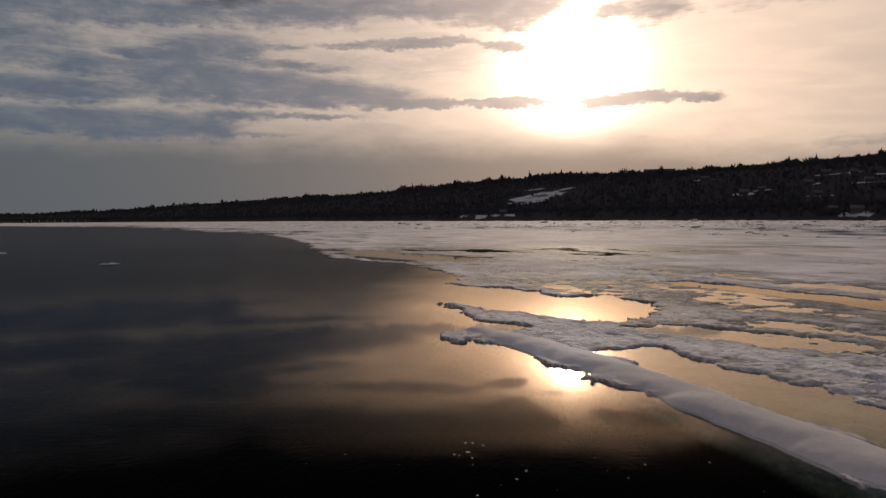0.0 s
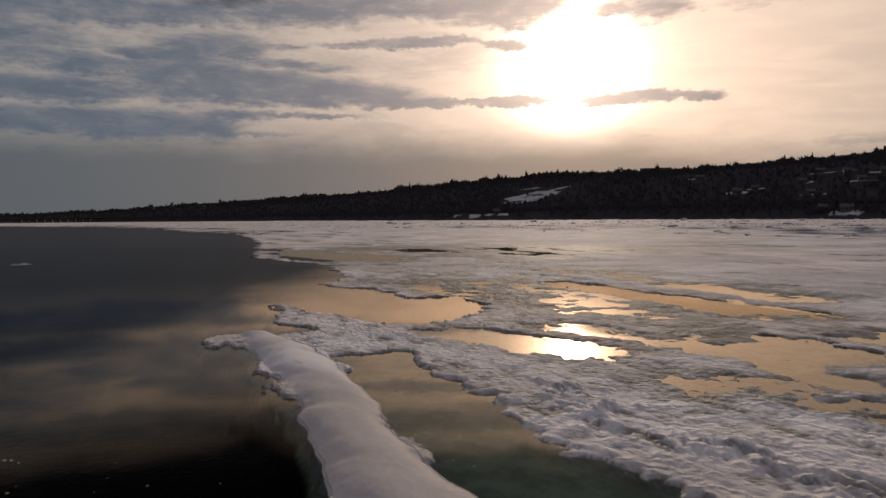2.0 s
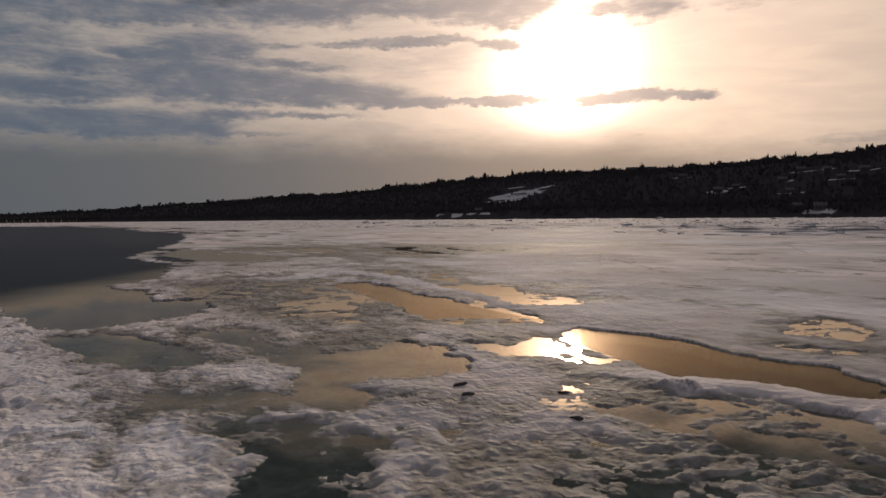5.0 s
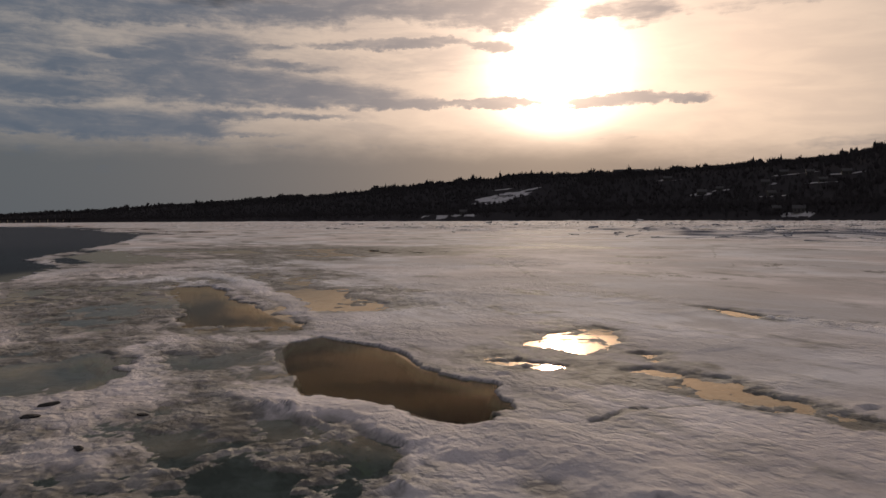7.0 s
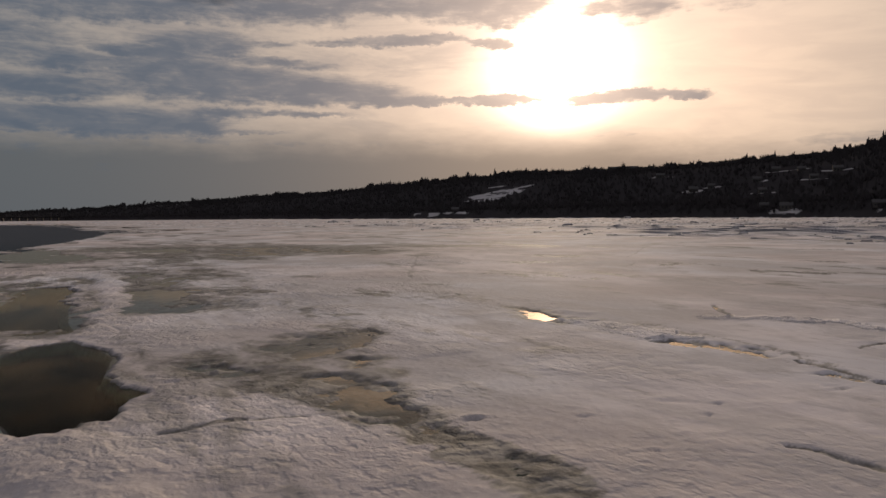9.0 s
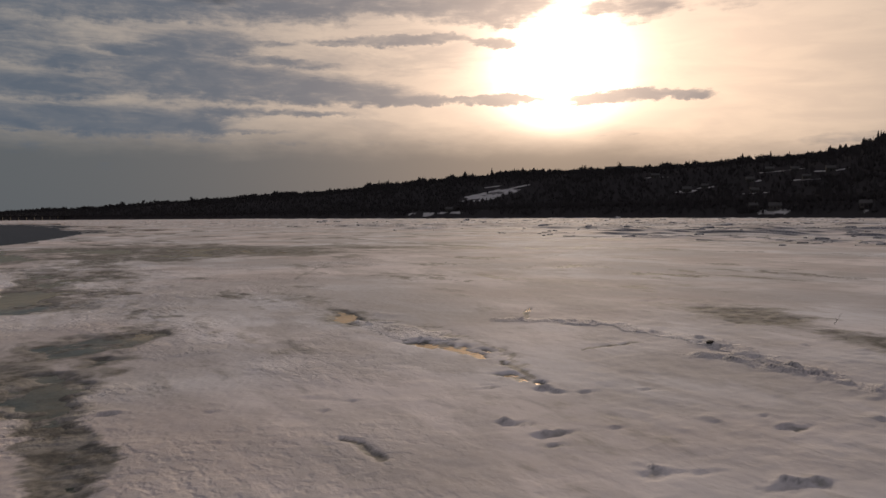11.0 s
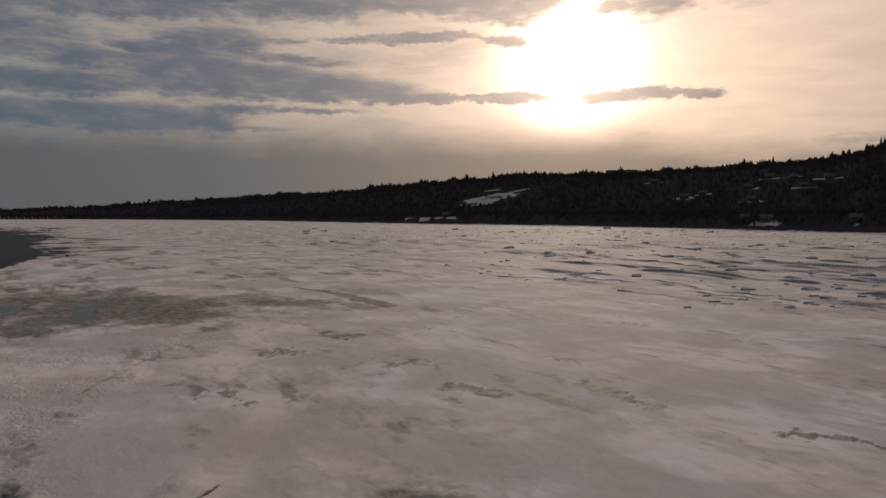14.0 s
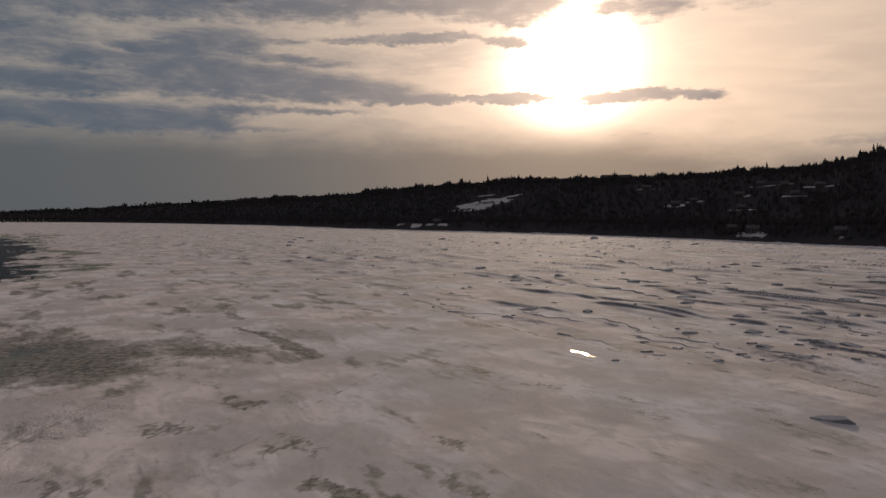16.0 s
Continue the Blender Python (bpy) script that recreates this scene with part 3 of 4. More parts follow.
stream([(54.2, 23.0), (55.3, 21.1)], 0.60, -0.04, 0.6, 1.0)
stream([(55.9, 18.5), (56.5, 17.4)], 0.38, -0.03, 0.5, 1.0)
stream([(71.5, 46.8), (74.6, 44.6)], 0.9, 0.03, 0.8, 1.0)
stream([(71.0, 44.0), (72.2, 41.6)], 0.6, 0.04, 0.8, 0.8)
basin([(46, 101), (53, 98), (60, 95), (58, 92), (50, 94)], 0.04, 2.0, 2.5, 0.9)
stream([(88.4, 34.1), (90.6, 32.8), (92.3, 31.5)], 0.7, 0.06, 0.8, 1.0)
stream([(54.0, 112.0), (61.5, 101.5), (67.8, 86.0)], 1.3, 0.04, 1.0, 1.0)
stream([(99.0, 64.6), (101.8, 61.2)], 0.8, 0.06, 1.0, 1.0)
stream([(80.6, 47.2), (82.8, 41.0)], 0.6, 0.07, 1.0, 0.9)
stream([(101.0, 87.4), (103.0, 83.6)], 0.42, -0.03, 0.5, 1.0)
ridge([(18.0, 18.5), (18.5, 15.5), (19.5, 14.5), (20.3, 13.1), (21.5, 10.5)], 0.8, 0.12, 0.5)
ridge([(52.6, 27.5), (53.6, 25.8), (54.3, 24.0)], 0.7, 0.07, 0.6)
ridge([(33.5, 18.2), (34.6, 17.3), (35.3, 15.6), (36.6, 12.9)], 0.40, 0.10, 0.3)
ridge([(57.9, 27.7), (60.1, 27.0), (63.0, 24.2), (63.8, 21.0), (64.0, 17.0)], 0.7, 0.085, 0.6, 0.4)
ridge([(62.4, 19.6), (64.2, 16.4), (65.2, 13.1)], 0.6, 0.10, 0.6, 0.3)
# groove in dark wet colour for the shaded side of the ridge above
stream([(63.7, 17.6), (64.6, 16.0), (65.3, 13.8)], 0.16, 0.02, 0.5, 0.9)


def heap(points, width, height, ragged):
    """A smooth swell of dry snow along a line."""
    d = line_distance(gx + ragged * warp_x, gy + ragged * warp_y, points) / width
    up = step(1.4 - d, 0, 1.2)
    level[:] = np.maximum(level, level + up * (height + 0.02 * lumps - 0.6 * np.minimum(level, 0)))
    wet[:] = wet * (1 - 0.9 * up)


heap([(25.2, 53.5), (27.7, 49.8), (30.4, 42), (32.4, 36.6), (33.2, 33.2)], 0.9, 0.09, 0.5)
heap([(34.2, 17.9), (35.4, 17.6), (36.4, 16.4), (37.2, 14.6)], 0.6, 0.05, 0.4)
heap([(38.4, 14.8), (39.6, 13.6), (40.4, 11.8)], 1.2, 0.14, 0.4)
heap([(52.6, 30.3), (53.4, 29.6)], 0.4, 0.06, 0.3)

# pits and thawed footing in the old snow: dips with a soft rim on the sunny side
dips = [(55.3, 17.0), (56.6, 16.5), (57.6, 16.4), (59.1, 16.2), (55.3, 14.2), (55.8, 13.3), (55.7, 12.4), (56.9, 11.0), (63.6, 21.0), (64.4, 14.1), (46.7, 16.1), (58.8, 10.3), (60.6, 12.9), (47.5, 20.8)]
pit_rng = random.Random(44)
dips = [(x, y, pit_rng.uniform(0.11, 0.16), pit_rng.uniform(0.055, 0.085)) for x, y in dips]
while len(dips) < 260:
    x, y = pit_rng.uniform(38, 92), 9 + 40 * pit_rng.random() ** 1.3
    if value_noise(np.array([x / 4.5]), np.array([y / 3.5]), 63)[0] + pit_rng.uniform(-0.25, 0.25) > 0.22:
        dips.append((x, y, pit_rng.uniform(0.05, 0.14), pit_rng.uniform(0.015, 0.045)))
for x, y, size, deep in dips:
    around = np.nonzero((np.abs(gx - x) < 5 * size) & (np.abs(gy - y) < 4 * size))[0]
    u, v = (gx[around] - x + 0.55 * warp_x[around]) / (2.3 * size), (gy[around] - y + 0.4 * warp_y[around]) / size
    dipped = level[around] + deep * (0.55 * np.exp(-u * u - (v - 1.3) ** 2) - np.exp(-u * u - v * v)) * (1 + 1.3 * lumps[around] + 0.9 * slivers[around])
    # wet colour darkens the hollows, painting in the shade of the dips
    wet[around] = np.maximum(wet[around], np.exp(-u * u - v * v) * min(1.0, deep * 9))
    level[around] = np.maximum(dipped, np.minimum(level[around], 0.012))

# narrow cracks and refrozen tracks
for line, width in (([(40.3, 15.8), (41.7, 16.5), (43.7, 16.8)], 0.09), ([(51.6, 13.5), (52.0, 13.1), (52.5, 12.3)], 0.12), ([(56.0, 20.0), (56.3, 18.6), (56.6, 17.4)], 0.14),
                    ([(58.9, 21.2), (61.8, 22.3)], 0.09), ([(66.3, 16.3), (70.7, 16.9)], 0.10), ([(59.6, 31.1), (58.7, 27.7)], 0.16)):
    stream(line, width, 0.02, 0.15, 1.0)
# faint old tracks across the smooth ice
for line in ([(45.5, 56.4), (47.6, 57.3), (56.5, 59.2)], [(47.4, 46.8), (47.8, 53.1), (48.9, 64.3), (50.6, 82.6)], [(47.3, 47.6), (47.6, 54.1)], [(64.2, 52.3), (66.6, 56.9)], [(68.8, 63.9), (79.2, 83.5)]):
    stream(line, 0.12, 0.05, 0.12, 0.55)
# dark lines in the field, painting the shaded sides of low ridges
for line in ([(73.7, 172.7), (92.9, 112.4), (102, 93.9), (110, 80.3)], [(90.2, 152.6), (104.5, 102.9), (118.7, 79.3), (124.2, 62.3)], [(111.4, 113.3), (120.6, 84.1)], [(118.3, 103.9), (126.9, 65.2)]):
    stream(line, 0.35, 0.04, 0.8, 1.0)
# scattered soaked spots on the far side of the smooth ice
for x, y in ((53.3, 46.7), (57.4, 45.3), (69.1, 54.7), (62.1, 67.4), (84.6, 81.4), (58.3, 59.7), (61.7, 67.1), (57.2, 58.5), (68.8, 52.7), (80.0, 56.1), (99.9, 59.4), (92.6, 68.9), (50.1, 87.0)):
    stream([(x - 1.1, y + 1.2), (x + 1.1, y - 1.2)], 0.28 + y / 220, 0.046, 1.8, 0.85)

# the smooth bank of old snow along the water
lobes = fbm(gx, gy, 2.6, 3, 72, 0.45)
bank = line_distance(gx + 0.08 * warp_x + 0.30 * lobes, gy + 0.08 * warp_y, [(8.9, 28.0), (10.4, 25.2), (11.2, 22.6), (12.1, 19.4), (12.9, 16.2), (13.9, 13.0), (15.0, 8.5)])
girth = bank * np.interp(gy, [12, 16, 20, 25, 28], [1.0, 1.2, 1.05, 0.95, 1.3]) / 0.98
on_bank = step(1.1 - girth, 0, 0.2)
hump = (0.20 + 0.06 * swell + 0.07 * lobes + 0.012 * drift) * (1 - girth ** 2.4) - 0.25 * np.clip(girth - 1, 0, 3)
level[:] = np.where(girth < 1.5, np.maximum(level, hump), level)
wet *= 1 - on_bank
knob *= 1 - on_bank

# the field of pressure ice towards the far bank
EDGE = [(28, 244), (66, 181), (93, 115), (109, 91), (116, 69), (118, 40)]
beyond = outline_distance(gx + 3 * warp_x, gy + 3 * warp_y, EDGE + [(600, 0), (900, 500), (300, 900), (-600, 1400), (-700, 1100)])
field = step(-beyond, -5, 18)
heave = fbm(along / 3.0, across, 6.5, 2, 51, 0.45)
combs = 1 - np.abs(fbm(along / 5.0, across, 6.0, 3, 52, 0.42)) * 1.7
level += field * (0.5 * np.clip(heave - 0.10, 0, 1) + 0.80 * np.clip(combs - 0.45, 0, 1) * step(heave, -0.4, 0.3) + 0.05 * lumps)
wet = np.clip(wet * (1 - 0.5 * field) + field * 0.4 * np.clip(0.1 - heave, 0, 1), 0, 1)


def sheet(name, columns, rows, x, y, z, attributes):
    """A sheet of quads over a grid of places."""
    mesh = bpy.data.meshes.new(name)
    index = np.arange(rows * columns).reshape(rows, columns)
    quads = np.stack([index[:-1, :-1], index[:-1, 1:], index[1:, 1:], index[1:, :-1]], -1).reshape(-1, 4)
    mesh.vertices.add(rows * columns)
    mesh.vertices.foreach_set("co", np.stack([x, y, z], -1).astype(np.float32).ravel())
    mesh.loops.add(quads.size)
    mesh.loops.foreach_set("vertex_index", quads.astype(np.int32).ravel())
    mesh.polygons.add(len(quads))
    mesh.polygons.foreach_set("loop_start", np.arange(0, quads.size, 4, dtype=np.int32))
    mesh.polygons.foreach_set("use_smooth", np.ones(len(quads), bool))
    for key, values in attributes.items():
        mesh.attributes.new(key, "FLOAT", "POINT").data.foreach_set("value", values.astype(np.float32))
    mesh.update(calc_edges=True)
    return new(name, mesh)


# dark bare-ice colour on steep faces, standing in for the shaded sides of hummocks
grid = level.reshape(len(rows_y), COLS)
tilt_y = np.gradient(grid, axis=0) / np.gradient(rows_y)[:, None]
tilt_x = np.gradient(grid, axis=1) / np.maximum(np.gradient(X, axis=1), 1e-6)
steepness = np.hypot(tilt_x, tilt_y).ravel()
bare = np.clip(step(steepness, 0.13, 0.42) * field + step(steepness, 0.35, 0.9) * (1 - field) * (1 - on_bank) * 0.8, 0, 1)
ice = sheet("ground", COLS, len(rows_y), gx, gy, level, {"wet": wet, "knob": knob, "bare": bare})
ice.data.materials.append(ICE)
tagged(ice, "snow-covered river ice with melt pools, slush and pressure ridges", "ice sheet", kind="structure")


def water_sheet(name, edge_x, mat, label):
    """A level sheet of water from the seam out to one side."""
    bm = bmesh.new()
    pairs = [(bm.verts.new((min(x, edge_x), y, 0)), bm.verts.new((max(x, edge_x), y, 0))) for x, y in SEAM]
    for (a, b), (c, d) in zip(pairs, pairs[1:]):
        bm.faces.new((a, b, d, c))
    mesh = bpy.data.meshes.new(name)
    bm.to_mesh(mesh)
    bm.free()
    mesh.materials.append(mat)
    return tagged(new(name, mesh), label, "water", kind="structure")


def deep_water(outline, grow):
    """Deep river water in the open hole: an added sheet, a little proud of the water round it, its dark and golden
    reflection set by its own mirror colour and weight.
    """
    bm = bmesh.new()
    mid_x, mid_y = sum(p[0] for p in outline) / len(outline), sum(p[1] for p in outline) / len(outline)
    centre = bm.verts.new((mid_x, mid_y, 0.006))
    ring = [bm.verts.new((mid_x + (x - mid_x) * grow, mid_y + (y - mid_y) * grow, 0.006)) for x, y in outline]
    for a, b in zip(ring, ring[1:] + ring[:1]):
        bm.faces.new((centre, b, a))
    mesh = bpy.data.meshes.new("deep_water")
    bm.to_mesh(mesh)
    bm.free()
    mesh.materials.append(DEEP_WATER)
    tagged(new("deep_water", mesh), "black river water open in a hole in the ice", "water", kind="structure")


# the two waters meet under the bank and the ice tongue
SEAM = [(17, -2500), (17, -60), (15.2, 8), (14.1, 12.8), (12.3, 19.3), (11, 23), (10, 27), (17.5, 29.6), (20, 33), (20.5, 37), (18.5, 41), (15.5, 46), (13, 55), (11.5, 70), (2, 85),
        (-2, 120), (-14, 190), (-60, 300), (-150, 470), (-370, 760), (-900, 900), (-4400, 960), (-4400, 2600)]
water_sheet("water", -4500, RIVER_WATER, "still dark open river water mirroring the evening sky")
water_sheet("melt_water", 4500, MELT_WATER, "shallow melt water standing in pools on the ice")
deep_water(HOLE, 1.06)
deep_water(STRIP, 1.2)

# ---------------------------------------------------------------- the far bank
EYE = Vector((40.0, 0.0))
# bearing in degrees, distance of the shore, height of the crest
BANK = [(-75, 3300, 14), (-40, 2300, 16), (-28, 1900, 18), (-21, 1600, 25), (-14.7, 1340, 38), (-8.7, 1110, 46), (0.3, 815, 53), (7.3, 710, 62),
        (14.2, 640, 68), (19.5, 590, 69), (24.2, 550, 69), (31, 500, 69), (37, 460, 74), (40, 445, 85), (45, 435, 92), (75, 520, 96)]
SETBACK = 560.0


def bank_row(bearing):
    return (np.interp(bearing, [b[0] for b in BANK], [b[1] for b in BANK]), np.interp(bearing, [b[0] for b in BANK], [b[2] for b in BANK]))


def hill_height(bearing, u, x, y):
    """Height of the far bank u metres behind its shore."""
    crest = bank_row(bearing)[1]
    rise = 0.10 * step(u, 0, 25) + 0.42 * step(u, 40, 330) + 0.48 * step(u, 150, SETBACK)
    return -1.5 + 4.0 * step(u, -4, 14) + (crest - 2.5) * rise + 3.0 * fbm(x, y, 160, 3, 61) * step(u, 60, 300)


bear = np.concatenate([np.linspace(-75, -30, 20), np.linspace(-29.8, 44.8, 560), np.linspace(45, 75, 20)])
back_u = np.concatenate([np.linspace(-6, 40, 10), np.linspace(45, SETBACK + 40, 110), np.linspace(SETBACK + 70, SETBACK + 900, 8)])
B, U = np.meshgrid(bear, back_u)
shore_d = bank_row(B)[0]
HX, HY = EYE.x + np.sin(np.radians(B)) * (shore_d + U), EYE.y + np.cos(np.radians(B)) * (shore_d + U)
HZ = hill_height(B, U, HX, HY)
# clearings that hold snow: bearing, distance behind the shore, half-width and half-depth in metres
CLEARINGS = [(11.5, 226, 44, 24, 0.9), (11.0, 190, 20, 7, 0.6), (11.3, 285, 16, 4, 0.2), (24.5, 286, 15, 4, 0.0), (27.0, 195, 10, 8, 0.2), (28.3, 214, 9, 4, 0.3), (31.6, 234, 9, 6, 0.3),
             (31.9, 163, 12, 3, 0.0), (33.6, 284, 20, 3, 0.0), (36.8, 264, 15, 3, 0.0), (35.3, 224, 13, 3, 0.0), (33.6, 9, 10, 3, 0.0), (39.4, 7, 5, 2.5, 0.0), (5.6, 12, 20, 3, 0.0),
             (8.0, 14, 14, 3, 0.0), (11.0, 22, 9, 3, 0.0)]
snow = np.zeros(B.shape)
for b, u, w, h, slant in CLEARINGS:
    dx = np.radians(B - b) * (shore_d + U)
    snow = np.maximum(snow, step(1.5 - np.sqrt((dx / w) ** 2 + ((U - u - slant * dx) / h) ** 2), 0, 1))
hill = sheet("hillside", 600, len(back_u), HX.ravel(), HY.ravel(), HZ.ravel(), {"snow": snow.ravel()})
hill.data.materials.append(EARTH)
tagged(hill, "long wooded hillside of the far bank with a snowy clearing", "hillside", kind="structure")


# ---------------------------------------------------------------- things on the far bank
BARK = plain_material("bare_twigs", (0.061, 0.058, 0.062), (0.075, 0.071, 0.076), 0.3, 1.0, 0.0, 0.0)
NEEDLES = plain_material("dark_needles", (0.053, 0.052, 0.055), (0.066, 0.064, 0.067), 0.3, 1.0, 0.0, 0.0)
BOARDS = plain_material("painted_boards", (0.05, 0.048, 0.046), (0.10, 0.095, 0.09), 0.6)
ROOF_SNOW = plain_material("roof_snow", (0.05, 0.05, 0.053), (0.12, 0.118, 0.12), 0.5)
PANE = plain_material("dark_pane", (0.02, 0.02, 0.025), (0.04, 0.04, 0.045), 0.5, 0.1, 0.5, 0.0)
CONCRETE = plain_material("weathered_concrete", (0.012, 0.012, 0.013), (0.026, 0.025, 0.025), 0.2)
STEEL = plain_material("dark_steel", (0.03, 0.03, 0.032), (0.07, 0.065, 0.062), 0.3, 0.6, 0.4)
BLOCK_ICE = capped_material()
FLOE_ICE = plain_material("white_floe", (0.45, 0.44, 0.44), (0.75, 0.73, 0.73), 1.0, 0.7, 0.3, 0.6, 0.05)
STONE = plain_material("dark_stone", (0.03, 0.028, 0.027), (0.09, 0.085, 0.08), 4.0, 0.8, 0.3, 0.8, 0.03)


def part(name, bm, mat, parent, label=""):
    """Links a bmesh as one mesh object under a thing or a part."""
    mesh = bpy.data.meshes.new(name)
    bm.to_mesh(mesh)
    bm.free()
    mesh.materials.append(mat)
    ob = new(name, mesh)
    ob.parent = parent
    return tagged(ob, label)


def box(bm, x0, x1, y0, y1, z0, z1, bevel=0.0):
    made = bmesh.ops.create_cube(bm, size=1.0, matrix=Matrix.LocRotScale(((x0 + x1) / 2, (y0 + y1) / 2, (z0 + z1) / 2), None, (x1 - x0, y1 - y0, z1 - z0)))
    if bevel:
        edges = list({e for v in made["verts"] for e in v.link_edges})
        bmesh.ops.bevel(bm, geom=edges, offset=bevel, segments=1, affect="EDGES")
    return bm


def bank_place(bearing, u):
    d = float(bank_row(bearing)[0]) + u
    x, y = EYE.x + math.sin(radians(bearing)) * d, EYE.y + math.cos(radians(bearing)) * d
    return x, y, float(hill_height(np.array(bearing), np.array(float(u)), np.array(x), np.array(y)))


def woods():
    """The leafless and coniferous woods of the hillside, as two joined masses."""
    rng = random.Random(5)
    conifer_v, conifer_f, bare_v, bare_f = [], [], [], []
    made = 0
    while made < 21000:
        bearing = rng.uniform(-29, 44)
        d = bank_row(bearing)[0]
        u = rng.choice((rng.uniform(8, SETBACK + 20), rng.uniform(8, SETBACK + 20), rng.uniform(420, SETBACK + 30), rng.uniform(6, 60)))
        if rng.random() > (d + u) / 1600 + 0.25:
            continue
        free = True
        for b, cu, w, h, slant in CLEARINGS:
            dx = radians(bearing - b) * (d + u)
            off = u - cu - slant * dx
            if (dx / (w * 1.08)) ** 2 + ((off + 12) / (h * 1.1 + 13)) ** 2 < rng.uniform(0.55, 1.25) and rng.random() < 0.96:
                free = False
        if not free:
            continue
        made += 1
        x, y, z = bank_place(bearing, u)
        big = 1 + max(0.0, (d + u - 1300) / 2600)
        tall = rng.uniform(4.5, 7.5) * (1 + 0.4 * (big - 1)) * (0.75 if u < 60 else 1)
        if rng.random() < 0.05:
            tall *= 1.5
        # taller clumps along the crest
        if u > 430 and value_noise(np.array([bearing * 1.3]), np.array([u / 200]), 88)[0] > 0.25:
            tall *= rng.uniform(1.1, 1.7)
        if rng.random() < 0.24:
            spread, sides = tall * rng.uniform(0.16, 0.24), 5
            for lo, hi, wide in ((0.08, 0.55, 1.0), (0.35, 0.8, 0.72), (0.6, 1.0, 0.45)):
                first = len(conifer_v)
                turn = rng.random() * 6
                for k in range(sides):
                    a = turn + k * 2 * math.pi / sides
                    r = spread * wide * rng.uniform(0.8, 1.2)
                    conifer_v.append((x + r * math.cos(a), y + r * math.sin(a), z + tall * lo * rng.uniform(0.9, 1.1)))
                conifer_v.append((x, y, z + tall * hi))
                conifer_f += [(first + k, first + (k + 1) % sides, first + sides) for k in range(sides)]
        else:
            # a bare crown: a fan of thin, uneven twig blades on a tapered trunk
            first = len(bare_v)
            w = tall * 0.02
            bare_v += [(x - w, y, z - 1), (x + w, y, z - 1), (x, y, z + tall * 0.7)]
            bare_f.append((first, first + 1, first + 2))
            for k in range(9):
                a, lift = rng.uniform(0, 2 * math.pi), rng.uniform(0.25, 0.55)
                top, out, half = rng.uniform(0.65, 1.0), rng.uniform(0.05, 0.34) * tall, tall * rng.uniform(0.05, 0.13)
                cx, cy = math.cos(a), math.sin(a)
                first = len(bare_v)
                bare_v += [(x, y, z + tall * lift * 0.5), (x + cx * out - cy * half, y + cy * out + cx * half, z + tall * lift * 1.2),
                           (x + cx * out * 0.9, y + cy * out * 0.9, z + tall * top), (x + cx * out + cy * half, y + cy * out - cx * half, z + tall * (lift * 1.1 + 0.1))]
                bare_f.append((first, first + 1, first + 2, first + 3))
    for name, v, f, mat, label in (("conifer_woods", conifer_v, conifer_f, NEEDLES, "dark conifers scattered over the far hillside"),
                                   ("bare_woods", bare_v, bare_f, BARK, "leafless woods covering the far hillside")):
        mesh = bpy.data.meshes.new(name)
        mesh.from_pydata(v, [], f)
        mesh.materials.append(mat)
        tagged(new(name, mesh), label, "woods", kind="stuff")


woods()


def house(name, bearing, u, wide, deep, tall, turn, label):
    """A small house: walls, a snowy gable roof with a chimney, a door and windows towards the river."""
    x, y, z = bank_place(bearing, u)
    top = new(name)
    top.matrix_world = pose(x, y, z - 0.6, 0, 0, turn)
    part("wall", box(bmesh.new(), -wide / 2, wide / 2, -deep / 2, deep / 2, 0, tall), BOARDS, top)
    bm = bmesh.new()
    over, rise = 0.5, deep * 0.38
    ring = [[bm.verts.new((sx * (wide / 2 + over), py, pz)) for py, pz in ((-deep / 2 - over, tall - 0.2), (0, tall + rise), (deep / 2 + over, tall - 0.2),
                                                                       (deep / 2 + over, tall + 0.15), (0, tall + rise + 0.4), (-deep / 2 - over, tall + 0.15))] for sx in (-1, 1)]
    for k in range(6):
        bm.faces.new((ring[0][k], ring[0][(k + 1) % 6], ring[1][(k + 1) % 6], ring[1][k]))
    bm.faces.new(ring[0][::-1])
    bm.faces.new(ring[1])
    roof = part("roof", bm, ROOF_SNOW, top, "snow-covered gable roof")
    part("chimney", box(bmesh.new(), wide * 0.2, wide * 0.2 + 0.7, -0.35, 0.35, tall + rise * 0.5, tall + rise + 1.2, 0.05), CONCRETE, roof)
    for k in (-1, 1):
        window = part("window", box(bmesh.new(), k * wide * 0.3 - 0.6, k * wide * 0.3 + 0.6, -deep / 2 - 0.06, -deep / 2 + 0.05, tall * 0.42, tall * 0.8, 0.02), BOARDS, top)
        part("pane", box(bmesh.new(), k * wide * 0.3 - 0.5, k * wide * 0.3 + 0.5, -deep / 2 - 0.09, -deep / 2 - 0.05, tall * 0.46, tall * 0.76), PANE, window)
    part("door", box(bmesh.new(), -0.5, 0.5, -deep / 2 - 0.08, -deep / 2 + 0.05, 0.3, 2.4, 0.02), PANE, top)
    tagged(top, label, "house", "houses on the far bank")


